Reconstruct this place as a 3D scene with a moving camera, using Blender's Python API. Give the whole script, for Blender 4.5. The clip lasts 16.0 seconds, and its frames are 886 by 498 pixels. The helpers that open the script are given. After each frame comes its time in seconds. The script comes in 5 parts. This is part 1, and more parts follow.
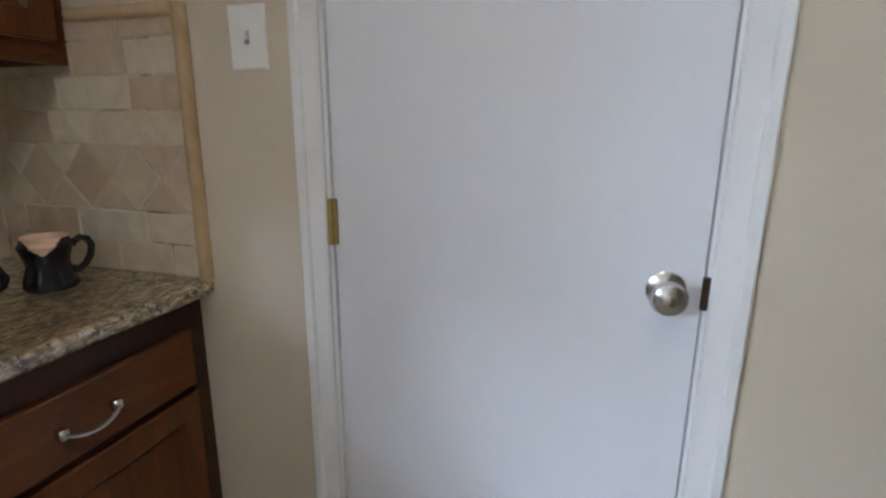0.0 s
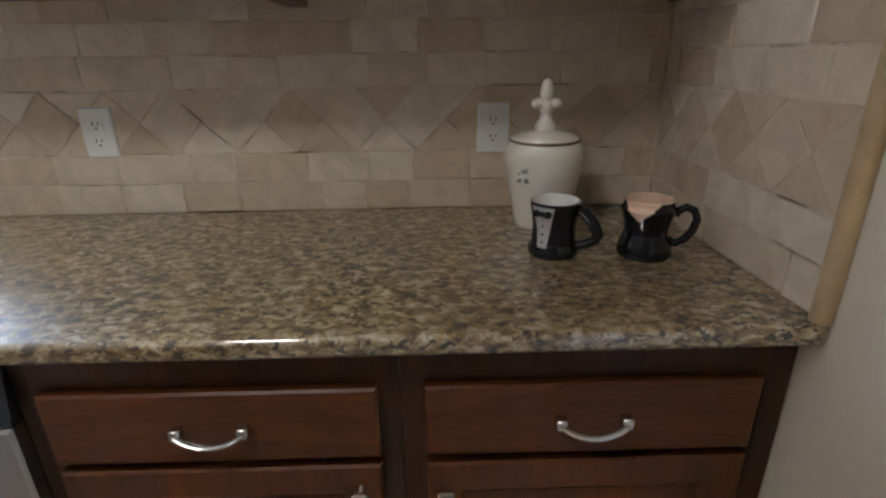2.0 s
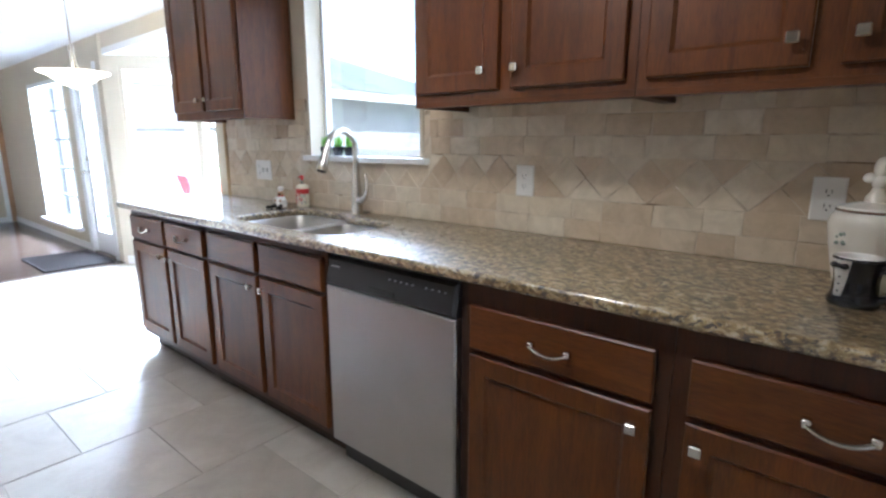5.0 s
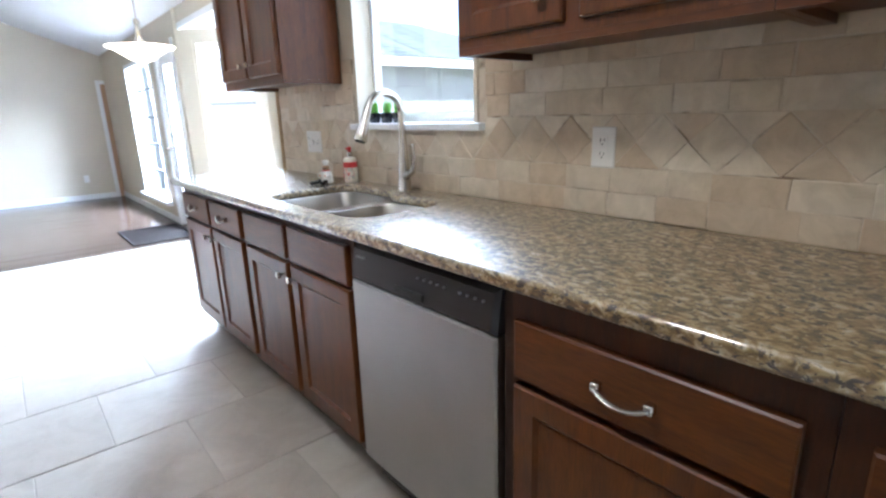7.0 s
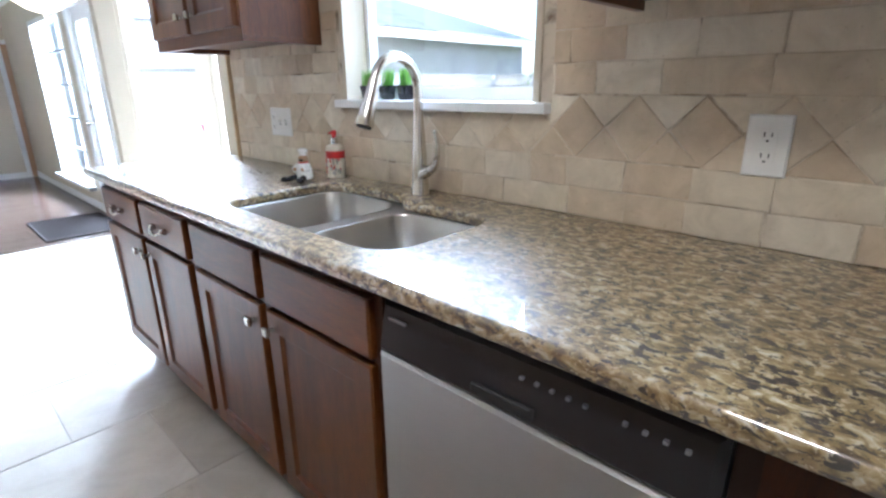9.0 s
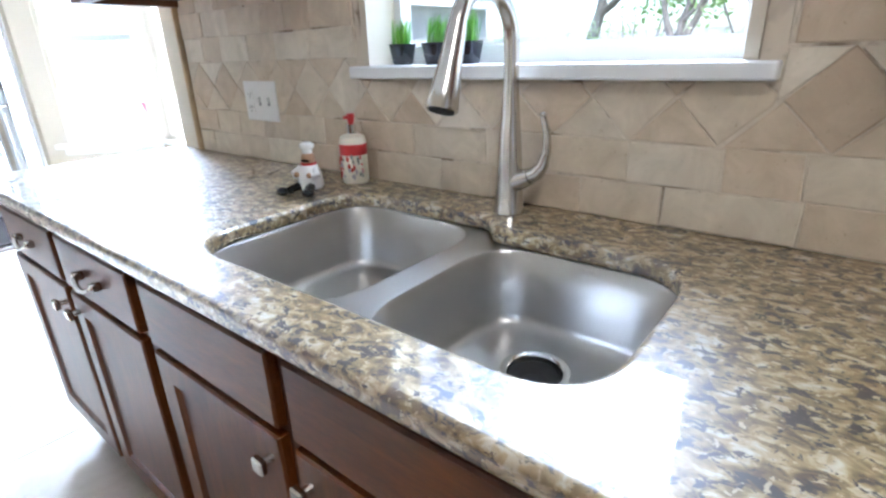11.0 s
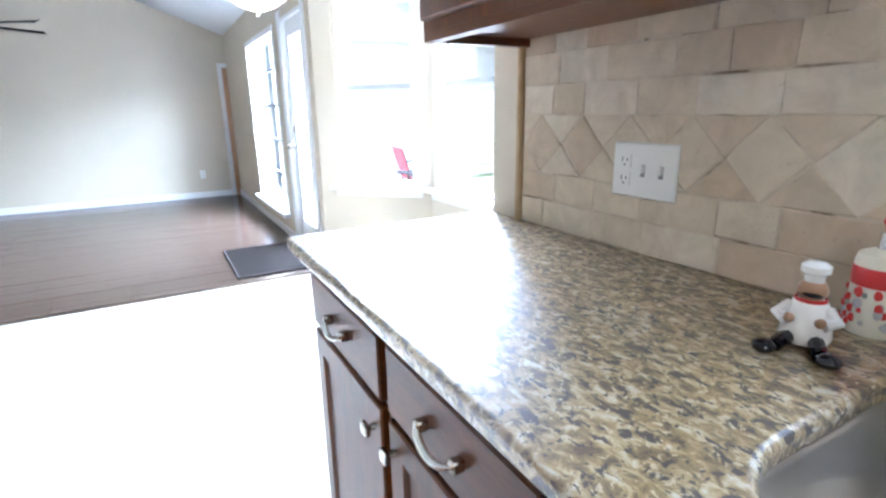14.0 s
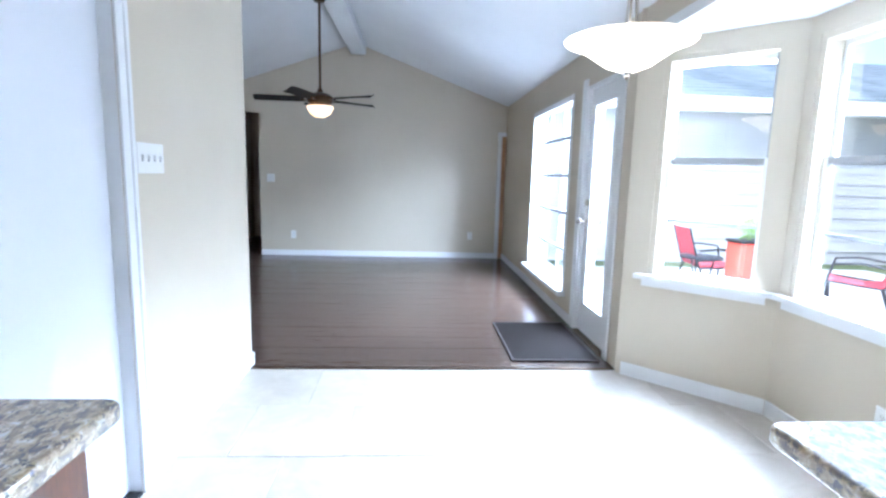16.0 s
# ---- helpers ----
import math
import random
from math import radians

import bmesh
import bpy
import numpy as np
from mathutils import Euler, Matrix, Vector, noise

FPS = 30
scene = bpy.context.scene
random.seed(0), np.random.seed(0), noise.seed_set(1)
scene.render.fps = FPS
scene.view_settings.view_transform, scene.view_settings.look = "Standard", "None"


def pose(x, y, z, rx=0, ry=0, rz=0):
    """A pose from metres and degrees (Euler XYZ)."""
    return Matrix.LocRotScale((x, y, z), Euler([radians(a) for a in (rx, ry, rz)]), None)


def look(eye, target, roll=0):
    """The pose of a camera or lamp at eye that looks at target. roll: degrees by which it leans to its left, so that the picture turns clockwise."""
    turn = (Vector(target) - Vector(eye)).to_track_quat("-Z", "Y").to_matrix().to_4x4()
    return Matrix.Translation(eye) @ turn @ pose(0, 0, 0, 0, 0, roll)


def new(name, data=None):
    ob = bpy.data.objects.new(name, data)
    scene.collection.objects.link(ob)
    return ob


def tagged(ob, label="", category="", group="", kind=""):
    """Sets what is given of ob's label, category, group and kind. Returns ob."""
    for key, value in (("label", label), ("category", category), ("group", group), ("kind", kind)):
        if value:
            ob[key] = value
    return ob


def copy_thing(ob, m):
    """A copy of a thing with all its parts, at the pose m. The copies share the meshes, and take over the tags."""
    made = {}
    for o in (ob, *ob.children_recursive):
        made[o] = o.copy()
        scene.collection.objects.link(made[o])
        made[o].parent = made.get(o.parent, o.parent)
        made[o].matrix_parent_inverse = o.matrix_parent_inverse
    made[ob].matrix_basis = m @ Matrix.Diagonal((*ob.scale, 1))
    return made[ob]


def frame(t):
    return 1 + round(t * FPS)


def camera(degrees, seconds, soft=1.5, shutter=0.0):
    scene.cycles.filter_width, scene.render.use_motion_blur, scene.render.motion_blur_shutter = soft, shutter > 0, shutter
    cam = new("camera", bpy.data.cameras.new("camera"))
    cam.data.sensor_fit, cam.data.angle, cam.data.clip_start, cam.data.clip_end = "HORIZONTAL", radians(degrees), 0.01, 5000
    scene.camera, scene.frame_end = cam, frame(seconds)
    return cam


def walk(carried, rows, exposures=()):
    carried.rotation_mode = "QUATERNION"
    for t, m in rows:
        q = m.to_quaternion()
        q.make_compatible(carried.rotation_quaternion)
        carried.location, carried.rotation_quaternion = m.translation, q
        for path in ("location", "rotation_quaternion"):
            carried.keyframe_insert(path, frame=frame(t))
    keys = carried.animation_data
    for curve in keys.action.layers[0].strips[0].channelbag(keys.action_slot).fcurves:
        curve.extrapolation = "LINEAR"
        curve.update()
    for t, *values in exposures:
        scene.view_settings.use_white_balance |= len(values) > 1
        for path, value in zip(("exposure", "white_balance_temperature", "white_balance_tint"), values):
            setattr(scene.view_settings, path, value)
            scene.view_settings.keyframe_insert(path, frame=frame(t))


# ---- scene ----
from mathutils.geometry import tessellate_polygon

cam = camera(82.1, 16.0, soft=2.5)
PATH = [
    (0, (0.179, 1.082, 1.263), (-0.396, 2.938, 0.787), 0.3),
    (0.5, (0.171, 1.198, 1.282), (-0.977, 2.758, 0.783), 1.0),
    (1, (0.045, 1.3, 1.243), (-1.503, 2.447, 0.706), 2.0),
    (1.5, (-0.057, 1.335, 1.292), (-1.786, 2.05, 0.588), 1.8),
    (2, (-0.031, 1.436, 1.285), (-1.898, 1.466, 0.57), -0.9),
    (2.5, (0.044, 1.575, 1.266), (-1.744, 0.944, 0.629), -4.8),
    (3, (0.217, 1.629, 1.256), (-1.489, 0.727, 0.731), -3.2),
    (3.5, (0.389, 1.679, 1.271), (-1.239, 0.613, 0.81), -1.7),
    (4, (0.436, 1.69, 1.26), (-1.113, 0.494, 0.848), -1.2),
    (4.2, (0.481, 1.687, 1.266), (-1.063, 0.481, 0.864), -0.7),
    (6.5, (0.199, 1.535, 1.254), (-1.143, 0.139, 0.751), -1.2),
    (7, (0.073, 1.486, 1.234), (-1.18, 0.015, 0.717), -1.8),
    (7.5, (0.025, 1.392, 1.216), (-1.216, -0.091, 0.705), -0.9),
    (8, (-0.001, 1.204, 1.232), (-1.303, -0.211, 0.68), -0.8),
    (8.2, (-0.014, 1.135, 1.231), (-1.344, -0.254, 0.68), -0.4),
    (10.3, (-0.288, 0.418, 1.255), (-1.736, -0.764, 0.543), -1.8),
    (10.5, (-0.281, 0.353, 1.233), (-1.772, -0.792, 0.551), -1.0),
    (11, (-0.376, 0.235, 1.22), (-1.824, -0.943, 0.5), -1.9),
    (11.5, (-0.449, 0.151, 1.222), (-1.8, -1.105, 0.449), -4.1),
    (12, (-0.424, 0.054, 1.233), (-1.789, -1.187, 0.461), -2.9),
    (12.5, (-0.369, -0.102, 1.245), (-1.808, -1.266, 0.487), -0.6),
    (13, (-0.299, -0.208, 1.271), (-1.712, -1.431, 0.558), 0.8),
    (13.5, (-0.319, -0.317, 1.253), (-1.567, -1.753, 0.636), 1.4),
    (14, (-0.385, -0.470, 1.235), (-1.322, -2.155, 0.702), -1.0),
    (14.5, (-0.315, -0.613, 1.252), (-0.968, -2.446, 0.780), -2.5),
    (15, (-0.183, -0.802, 1.28), (-0.617, -2.714, 0.886), -1.0),
    (15.5, (-0.111, -0.988, 1.274), (-0.367, -2.944, 0.944), 0.5),
    (16, (-0.107, -1.11, 1.278), (-0.225, -3.085, 0.987), 1.5),
]
EXPOSURE = [(0, 1.38, 5550, 10), (0.7, 1.36, 5550, 10), (1.5, 1.45, 5450, 10), (2.5, 1.48, 5250, 10), (3.5, 1.82, 5150, 10), (6.5, 1.95, 5200, 10), (10.3, 1.96, 5150, 10), (12, 2.05, 5150, 10), (13.5, 2.02, 5100, 10), (14.5, 1.92, 5100, 10), (15.5, 1.36, 5050, 10), (16, 1.33, 5050, 10)]
walk(cam, [(t, look(eye, target, roll)) for t, eye, target, roll in PATH], EXPOSURE)

# ---- world, sun, window light ----
world = bpy.data.worlds.new("sky")
scene.world = world
world.use_nodes = True
_nt = world.node_tree
_sky = _nt.nodes.new("ShaderNodeTexSky")
_sky.sky_type, _sky.sun_disc = "NISHITA", False
_sky.sun_elevation, _sky.sun_rotation = radians(52), radians(35)
_sky.dust_density, _sky.air_density = 2.5, 1.2
_bg = _nt.nodes["Background"]
_nt.links.new(_sky.outputs[0], _bg.inputs[0])
_bg.inputs[1].default_value = 0.15
sun = new("sun", bpy.data.lights.new("sun", "SUN"))
sun.data.energy, sun.data.angle, sun.data.color = 3.0, radians(0.6), (1.0, 0.95, 0.88)
sun.matrix_world = look((4, 6, 12), (0, 0, 2.4))


def sky_panel(name, eye, target, width, height, watts):
    """A lamp outside a window, above its head, that stands in for the open sky."""
    ob = new(name, bpy.data.lights.new(name, "AREA"))
    ob.data.shape, ob.data.size, ob.data.size_y = "RECTANGLE", width, height
    ob.data.energy, ob.data.color = watts, (0.86, 0.93, 1.0)
    ob.matrix_world = look(eye, target)
    return ob


SKY_W = 1.0
sky_panel("skylight_bay_west", (-3.1, -3.05, 2.75), (-1.2, -3.0, 0.6), 1.3, 1.0, 330 * SKY_W)
sky_panel("skylight_bay_south", (-2.6, -4.75, 2.75), (-1.1, -3.2, 0.4), 1.0, 0.9, 150 * SKY_W)
sky_panel("skylight_french", (-3.2, -5.3, 2.85), (0.7, -8.2, 0.8), 2.6, 1.0, 320 * SKY_W)
# unseen lamp over the patio, added to brighten the counter by the sink
sky_panel("counter_fill_patio", (-2.75, -6.6, 2.78), (-0.95, -1.1, 0.95), 2.4, 0.6, 760 * SKY_W)
sky_panel("skylight_kitchen", (-3.2, -0.50, 2.9), (-0.8, -0.30, 0.92), 1.8, 1.3, 72 * SKY_W)

# the kitchen's ceiling light
kitchen_lamp = new("kitchen_lamp", bpy.data.lights.new("kitchen_lamp", "AREA"))
kitchen_lamp.data.shape, kitchen_lamp.data.size, kitchen_lamp.data.energy, kitchen_lamp.data.color = "DISK", 0.34, 3.7, (1.0, 0.88, 0.72)
kitchen_lamp.matrix_world = look((0.06, 0.72, 2.33), (0.06, 0.72, 0))

# ---- materials ----


def shader(name, base=(0.5, 0.5, 0.5), rough=0.5, metal=0.0):
    mat = bpy.data.materials.new(name)
    mat.use_nodes = True
    nt = mat.node_tree
    bsdf = nt.nodes["Principled BSDF"]
    bsdf.inputs["Base Color"].default_value = (*base, 1)
    bsdf.inputs["Roughness"].default_value = rough
    bsdf.inputs["Metallic"].default_value = metal
    return mat, nt, bsdf


def nod(nt, kind, **values):
    n = nt.nodes.new(kind)
    for key, value in values.items():
        n.inputs[key.replace("_", " ")].default_value = value
    return n


def coords(nt, scale=(1, 1, 1), kind="Object"):
    tc = nt.nodes.new("ShaderNodeTexCoord")
    mp = nt.nodes.new("ShaderNodeMapping")
    mp.inputs["Scale"].default_value = scale
    nt.links.new(tc.outputs[kind], mp.inputs[0])
    return mp.outputs[0]


def ramp(nt, fac, stops, interp="LINEAR"):
    r = nt.nodes.new("ShaderNodeValToRGB")
    r.color_ramp.interpolation = interp
    els = r.color_ramp.elements
    while len(els) < len(stops):
        els.new(0.5)
    for e, (p, c) in zip(els, stops):
        e.position, e.color = p, (*c, 1) if len(c) == 3 else c
    nt.links.new(fac, r.inputs[0])
    return r.outputs[0]


def noise_of(nt, vec, scale, detail=4.0, rough=0.55, distortion=0.0):
    n = nod(nt, "ShaderNodeTexNoise", Scale=scale, Detail=detail, Roughness=rough, Distortion=distortion)
    nt.links.new(vec, n.inputs["Vector"])
    return n.outputs[0]


def mix(nt, fac, a, b, mode="MIX"):
    m = nt.nodes.new("ShaderNodeMix")
    m.data_type, m.blend_type = "RGBA", mode
    for sock, value in ((m.inputs[0], fac), (m.inputs[6], a), (m.inputs[7], b)):
        if isinstance(value, (float, int)):
            sock.default_value = value
        elif isinstance(value, tuple):
            sock.default_value = (*value, 1)
        else:
            nt.links.new(value, sock)
    return m.outputs[2]


def bump(nt, bsdf, height, strength=0.2, distance=0.002):
    b = nod(nt, "ShaderNodeBump", Strength=strength, Distance=distance)
    nt.links.new(height, b.inputs["Height"])
    nt.links.new(b.outputs[0], bsdf.inputs["Normal"])


def rnd(nt):
    return nt.nodes.new("ShaderNodeObjectInfo").outputs["Random"]


def paint(name, base, rough=0.55, orange=0.12, vary=0.06):
    mat, nt, b = shader(name, base, rough)
    v = coords(nt, kind="Object")
    big = noise_of(nt, v, 1.3, 3)
    dark = tuple(c * (1 - vary) for c in base)
    nt.links.new(ramp(nt, big, [(0.3, dark), (0.7, base)]), b.inputs["Base Color"])
    bump(nt, b, noise_of(nt, v, 180, 3), orange, 0.001)
    return mat


WALL = paint("beige_wall_paint", (0.60, 0.53, 0.415), 0.6)
WHITE = paint("white_trim_paint", (0.80, 0.80, 0.80), 0.32, 0.04, 0.03)
DOORW = paint("white_door_paint", (0.74, 0.75, 0.79), 0.36, 0.05, 0.03)
CEIL = paint("white_ceiling_paint", (0.78, 0.78, 0.78), 0.8, 0.3)


def wood(name, dark, light, rough=0.32, axis="z", coat=0.25):
    mat, nt, b = shader(name, light, rough)
    sc = {"z": (9, 9, 1.1), "y": (9, 1.1, 9), "x": (1.1, 9, 9)}[axis]
    v = coords(nt, sc, "Object")
    g1 = noise_of(nt, v, 3.2, 6, 0.62, 0.8)
    g2 = noise_of(nt, coords(nt, tuple(s * 6 for s in sc), "Object"), 5.0, 3, 0.6)
    c1 = ramp(nt, g1, [(0.3, dark), (0.72, light)])
    c2 = mix(nt, 0.28, c1, ramp(nt, g2, [(0.35, tuple(c * 0.55 for c in dark)), (0.65, light)]))
    blotch = noise_of(nt, coords(nt, (1, 1, 1)), 2.2, 3)
    c3 = mix(nt, 1.0, c2, ramp(nt, blotch, [(0.25, (0.78, 0.76, 0.74)), (0.7, (1, 1, 1))]), "MULTIPLY")
    nt.links.new(c3, b.inputs["Base Color"])
    b.inputs["Coat Weight"].default_value = coat
    b.inputs["Specular IOR Level"].default_value = 0.42
    b.inputs["Coat Roughness"].default_value = 0.30
    bump(nt, b, g2, 0.08, 0.001)
    return mat


CHERRY = wood("cherry_cabinet_wood", (0.062, 0.0155, 0.0016), (0.172, 0.048, 0.0038), 0.40, "z", 0.11)
CHERRY_H = wood("cherry_drawer_wood", (0.062, 0.0155, 0.0016), (0.172, 0.048, 0.0038), 0.40, "y", 0.11)
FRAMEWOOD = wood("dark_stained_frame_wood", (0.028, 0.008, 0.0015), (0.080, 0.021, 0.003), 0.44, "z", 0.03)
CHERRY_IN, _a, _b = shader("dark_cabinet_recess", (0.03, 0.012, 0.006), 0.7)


def granite():
    mat, nt, b = shader("speckled_granite", (0.3, 0.22, 0.12), 0.07)
    b.inputs["IOR"].default_value = 1.5
    b.inputs["Coat Weight"].default_value = 1.0
    b.inputs["Coat IOR"].default_value = 2.1
    b.inputs["Specular IOR Level"].default_value = 0.75
    b.inputs["Coat Roughness"].default_value = 0.012
    v = coords(nt, (1.0, 0.62, 1.0))
    n1 = noise_of(nt, v, 58, 3, 0.58, 0.7)
    n2 = noise_of(nt, v, 76, 3, 0.58, 0.7)
    n3 = noise_of(nt, coords(nt, (0.9, 0.7, 1)), 105, 3, 0.6, 0.5)
    n4 = noise_of(nt, v, 6.0, 4, 0.6)
    basec = ramp(nt, n1, [(0.35, (0.095, 0.060, 0.026)), (0.44, (0.20, 0.132, 0.048)), (0.51, (0.305, 0.218, 0.092)),
                          (0.58, (0.41, 0.322, 0.175)), (0.67, (0.56, 0.50, 0.39))])
    flecks = ramp(nt, n2, [(0.395, (0.0, 0.0, 0.0)), (0.445, (1, 1, 1))])
    c = mix(nt, flecks, (0.044, 0.034, 0.028), basec)
    pale = ramp(nt, n3, [(0.60, (0, 0, 0)), (0.65, (1, 1, 1))])
    c = mix(nt, pale, c, (0.50, 0.41, 0.27))
    dots = ramp(nt, n3, [(0.345, (1, 1, 1)), (0.385, (0, 0, 0))])
    c = mix(nt, dots, c, (0.06, 0.042, 0.03))
    c = mix(nt, 1.0, c, ramp(nt, n4, [(0.3, (0.74, 0.71, 0.66)), (0.7, (1.05, 1.05, 1.05))]), "MULTIPLY")
    nt.links.new(c, b.inputs["Base Color"])
    rr = ramp(nt, n2, [(0.3, (0.46, 0.46, 0.46)), (0.7, (0.36, 0.36, 0.36))])
    nt.links.new(rr, b.inputs["Roughness"])
    return mat


GRANITE = granite()


def travertine(name, tones, rough=0.5, scale=1.0, pits=0.5):
    mat, nt, b = shader(name, tones[1], rough)
    r = rnd(nt)
    off = nt.nodes.new("ShaderNodeVectorMath")
    off.operation = "ADD"
    sc = nt.nodes.new("ShaderNodeVectorMath")
    sc.operation = "SCALE"
    sc.inputs[0].default_value = (17.0, 11.0, 23.0)
    nt.links.new(r, sc.inputs["Scale"])
    nt.links.new(coords(nt), off.inputs[0])
    nt.links.new(sc.outputs[0], off.inputs[1])
    v = off.outputs[0]
    own = ramp(nt, r, [(0.0, tones[0]), (0.35, tones[1]), (0.7, tones[2]), (1.0, tones[3])])
    cloud = noise_of(nt, v, 14 * scale, 5, 0.6, 0.6)
    c = mix(nt, 1.0, own, ramp(nt, cloud, [(0.26, (0.78, 0.75, 0.71)), (0.68, (1.05, 1.04, 1.03))]), "MULTIPLY")
    fine = noise_of(nt, v, 90 * scale, 4, 0.7)
    pit = ramp(nt, fine, [(0.30, (0.62, 0.55, 0.47)), (0.37, (1, 1, 1))])
    c = mix(nt, pits, c, mix(nt, 1.0, c, pit, "MULTIPLY"))
    nt.links.new(c, b.inputs["Base Color"])
    bump(nt, b, mix(nt, 0.5, fine, cloud), 0.25, 0.002)
    return mat


SPLASH = travertine("tumbled_travertine", [(0.55, 0.44, 0.315), (0.615, 0.515, 0.385), (0.635, 0.555, 0.43), (0.70, 0.635, 0.525)])
GROUT, _a, _b = shader("sandy_grout", (0.62, 0.54, 0.44), 0.85)
_a.links.new(ramp(_a, noise_of(_a, coords(_a), 7.0, 4, 0.65, 0.6), [(0.37, (0.22, 0.16, 0.11)), (0.50, (0.60, 0.52, 0.41))]), _b.inputs["Base Color"])
bump(_a, _b, noise_of(_a, coords(_a), 120, 3), 0.4, 0.001)
TRIMSTONE = travertine("honey_stone_trim", [(0.46, 0.33, 0.18), (0.50, 0.36, 0.20), (0.52, 0.38, 0.21), (0.55, 0.41, 0.24)], 0.42)
FLOORTILE = travertine("pale_floor_tile", [(0.47, 0.435, 0.38), (0.505, 0.47, 0.415), (0.525, 0.495, 0.44), (0.55, 0.52, 0.465)], 0.34, 0.35, 0.25)
FLOORGROUT, _a, _b = shader("grey_floor_grout", (0.42, 0.39, 0.34), 0.9)


def planks():
    mat, nt, b = shader("dark_plank_wood", (0.06, 0.04, 0.03), 0.22)
    r = rnd(nt)
    v = coords(nt, (1.0, 9.0, 9.0))
    g = noise_of(nt, v, 4.0, 6, 0.65, 1.0)
    c = ramp(nt, g, [(0.3, (0.026, 0.0175, 0.0135)), (0.7, (0.098, 0.066, 0.050))])
    c = mix(nt, 1.0, c, ramp(nt, r, [(0, (0.78, 0.78, 0.78)), (1, (1.28, 1.24, 1.20))]), "MULTIPLY")
    nt.links.new(c, b.inputs["Base Color"])
    bump(nt, b, g, 0.05, 0.001)
    return mat


PLANK = planks()


def brushed(name, base=(0.62, 0.61, 0.59), rough=0.28, scale=(2, 120, 2), bumpy=0.06, vary_lo=0.8):
    mat, nt, b = shader(name, base, rough, 1.0)
    g = noise_of(nt, coords(nt, scale), 6, 4, 0.6)
    nt.links.new(ramp(nt, g, [(0.3, (rough * vary_lo,) * 3), (0.7, (rough * (2 - vary_lo),) * 3)]), b.inputs["Roughness"])
    nt.links.new(ramp(nt, noise_of(nt, coords(nt), 3, 3), [(0.3, tuple(c * 0.9 for c in base)), (0.7, base)]), b.inputs["Base Color"])
    bump(nt, b, g, bumpy, 0.0005)
    return mat


STEEL = brushed("satin_sink_steel", (0.55, 0.535, 0.515), 0.31, (0.5, 0.5, 0.5), 0.0, 0.95)
DWSTEEL = brushed("brushed_dishwasher_steel", (0.50, 0.49, 0.48), 0.36, (2, 2, 90))
NICKEL = brushed("satin_nickel", (0.66, 0.63, 0.58), 0.22, (30, 30, 30), 0.02)
CHROME, _a, _b = shader("bright_chrome", (0.75, 0.75, 0.74), 0.12, 1.0)
BRASS, _a, _b = shader("aged_brass", (0.45, 0.34, 0.12), 0.35, 1.0)
BRONZE, _a, _b = shader("dark_bronze", (0.10, 0.065, 0.04), 0.35, 0.9)
BLACKP, _a, _b = shader("black_plastic", (0.018, 0.018, 0.02), 0.32)
bump(_a, _b, noise_of(_a, coords(_a), 300, 2), 0.05, 0.0005)
GREYP, _a, _b = shader("grey_print", (0.22, 0.22, 0.23), 0.5)
PLATE, _a, _b = shader("white_plastic_plate", (0.78, 0.77, 0.75), 0.3)
SLOT, _a, _b = shader("dark_slot", (0.02, 0.02, 0.02), 0.6)
RUBBER, _a, _b = shader("black_rubber", (0.015, 0.015, 0.015), 0.75)
# meeting rails stand against the light: their shade is put into this grey
RAIL_BACKLIT, _a, _b = shader("backlit_grey_rail", (0.36, 0.36, 0.36), 0.5)
bump(_a, _b, noise_of(_a, coords(_a), 60, 3), 0.05, 0.0005)
GLAZE_W, _a, _b = shader("cream_glaze", (0.74, 0.70, 0.62), 0.09)
_a.links.new(ramp(_a, noise_of(_a, coords(_a), 9, 3), [(0.3, (0.68, 0.63, 0.54)), (0.7, (0.76, 0.72, 0.65))]), _b.inputs["Base Color"])
GLAZE_K, _a, _b = shader("black_glaze", (0.010, 0.010, 0.014), 0.07)
GLAZE_P, _a, _b = shader("white_glaze", (0.80, 0.78, 0.75), 0.10)
SKIN_G, _a, _b = shader("peach_glaze", (0.72, 0.50, 0.36), 0.14)
TANG, _a, _b = shader("tan_glaze", (0.42, 0.25, 0.14), 0.3)
GREYDOT, _a, _b = shader("grey_green_glaze", (0.26, 0.30, 0.26), 0.2)
RIMLINE, _a, _b = shader("brown_glaze_line", (0.17, 0.10, 0.07), 0.2)
RED, _a, _b = shader("red_print", (0.55, 0.03, 0.03), 0.35)
CREAM, _a, _b = shader("cream_plastic", (0.78, 0.74, 0.62), 0.3)
GREYPR, _a, _b = shader("silver_grey_print", (0.45, 0.43, 0.45), 0.4)
GRASS, _a, _b = shader("bright_green_blade", (0.16, 0.42, 0.03), 0.5)
_a.links.new(ramp(_a, _a.nodes.new("ShaderNodeNewGeometry").outputs["Random Per Island"], [(0, (0.08, 0.26, 0.02)), (1, (0.26, 0.52, 0.06))]), _b.inputs["Base Color"])
_b.inputs["Subsurface Weight"].default_value = 0.0
MAT, _a, _b = shader("dark_door_mat", (0.012, 0.009, 0.008), 0.9)
_b.inputs["Specular IOR Level"].default_value = 0.08
bump(_a, _b, noise_of(_a, coords(_a), 250, 3), 0.3, 0.002)
MATEDGE, _a, _b = shader("grey_mat_binding", (0.035, 0.028, 0.025), 0.85)
BLADE = wood("dark_fan_blade", (0.02, 0.018, 0.017), (0.05, 0.045, 0.042), 0.75, "x", 0.0)


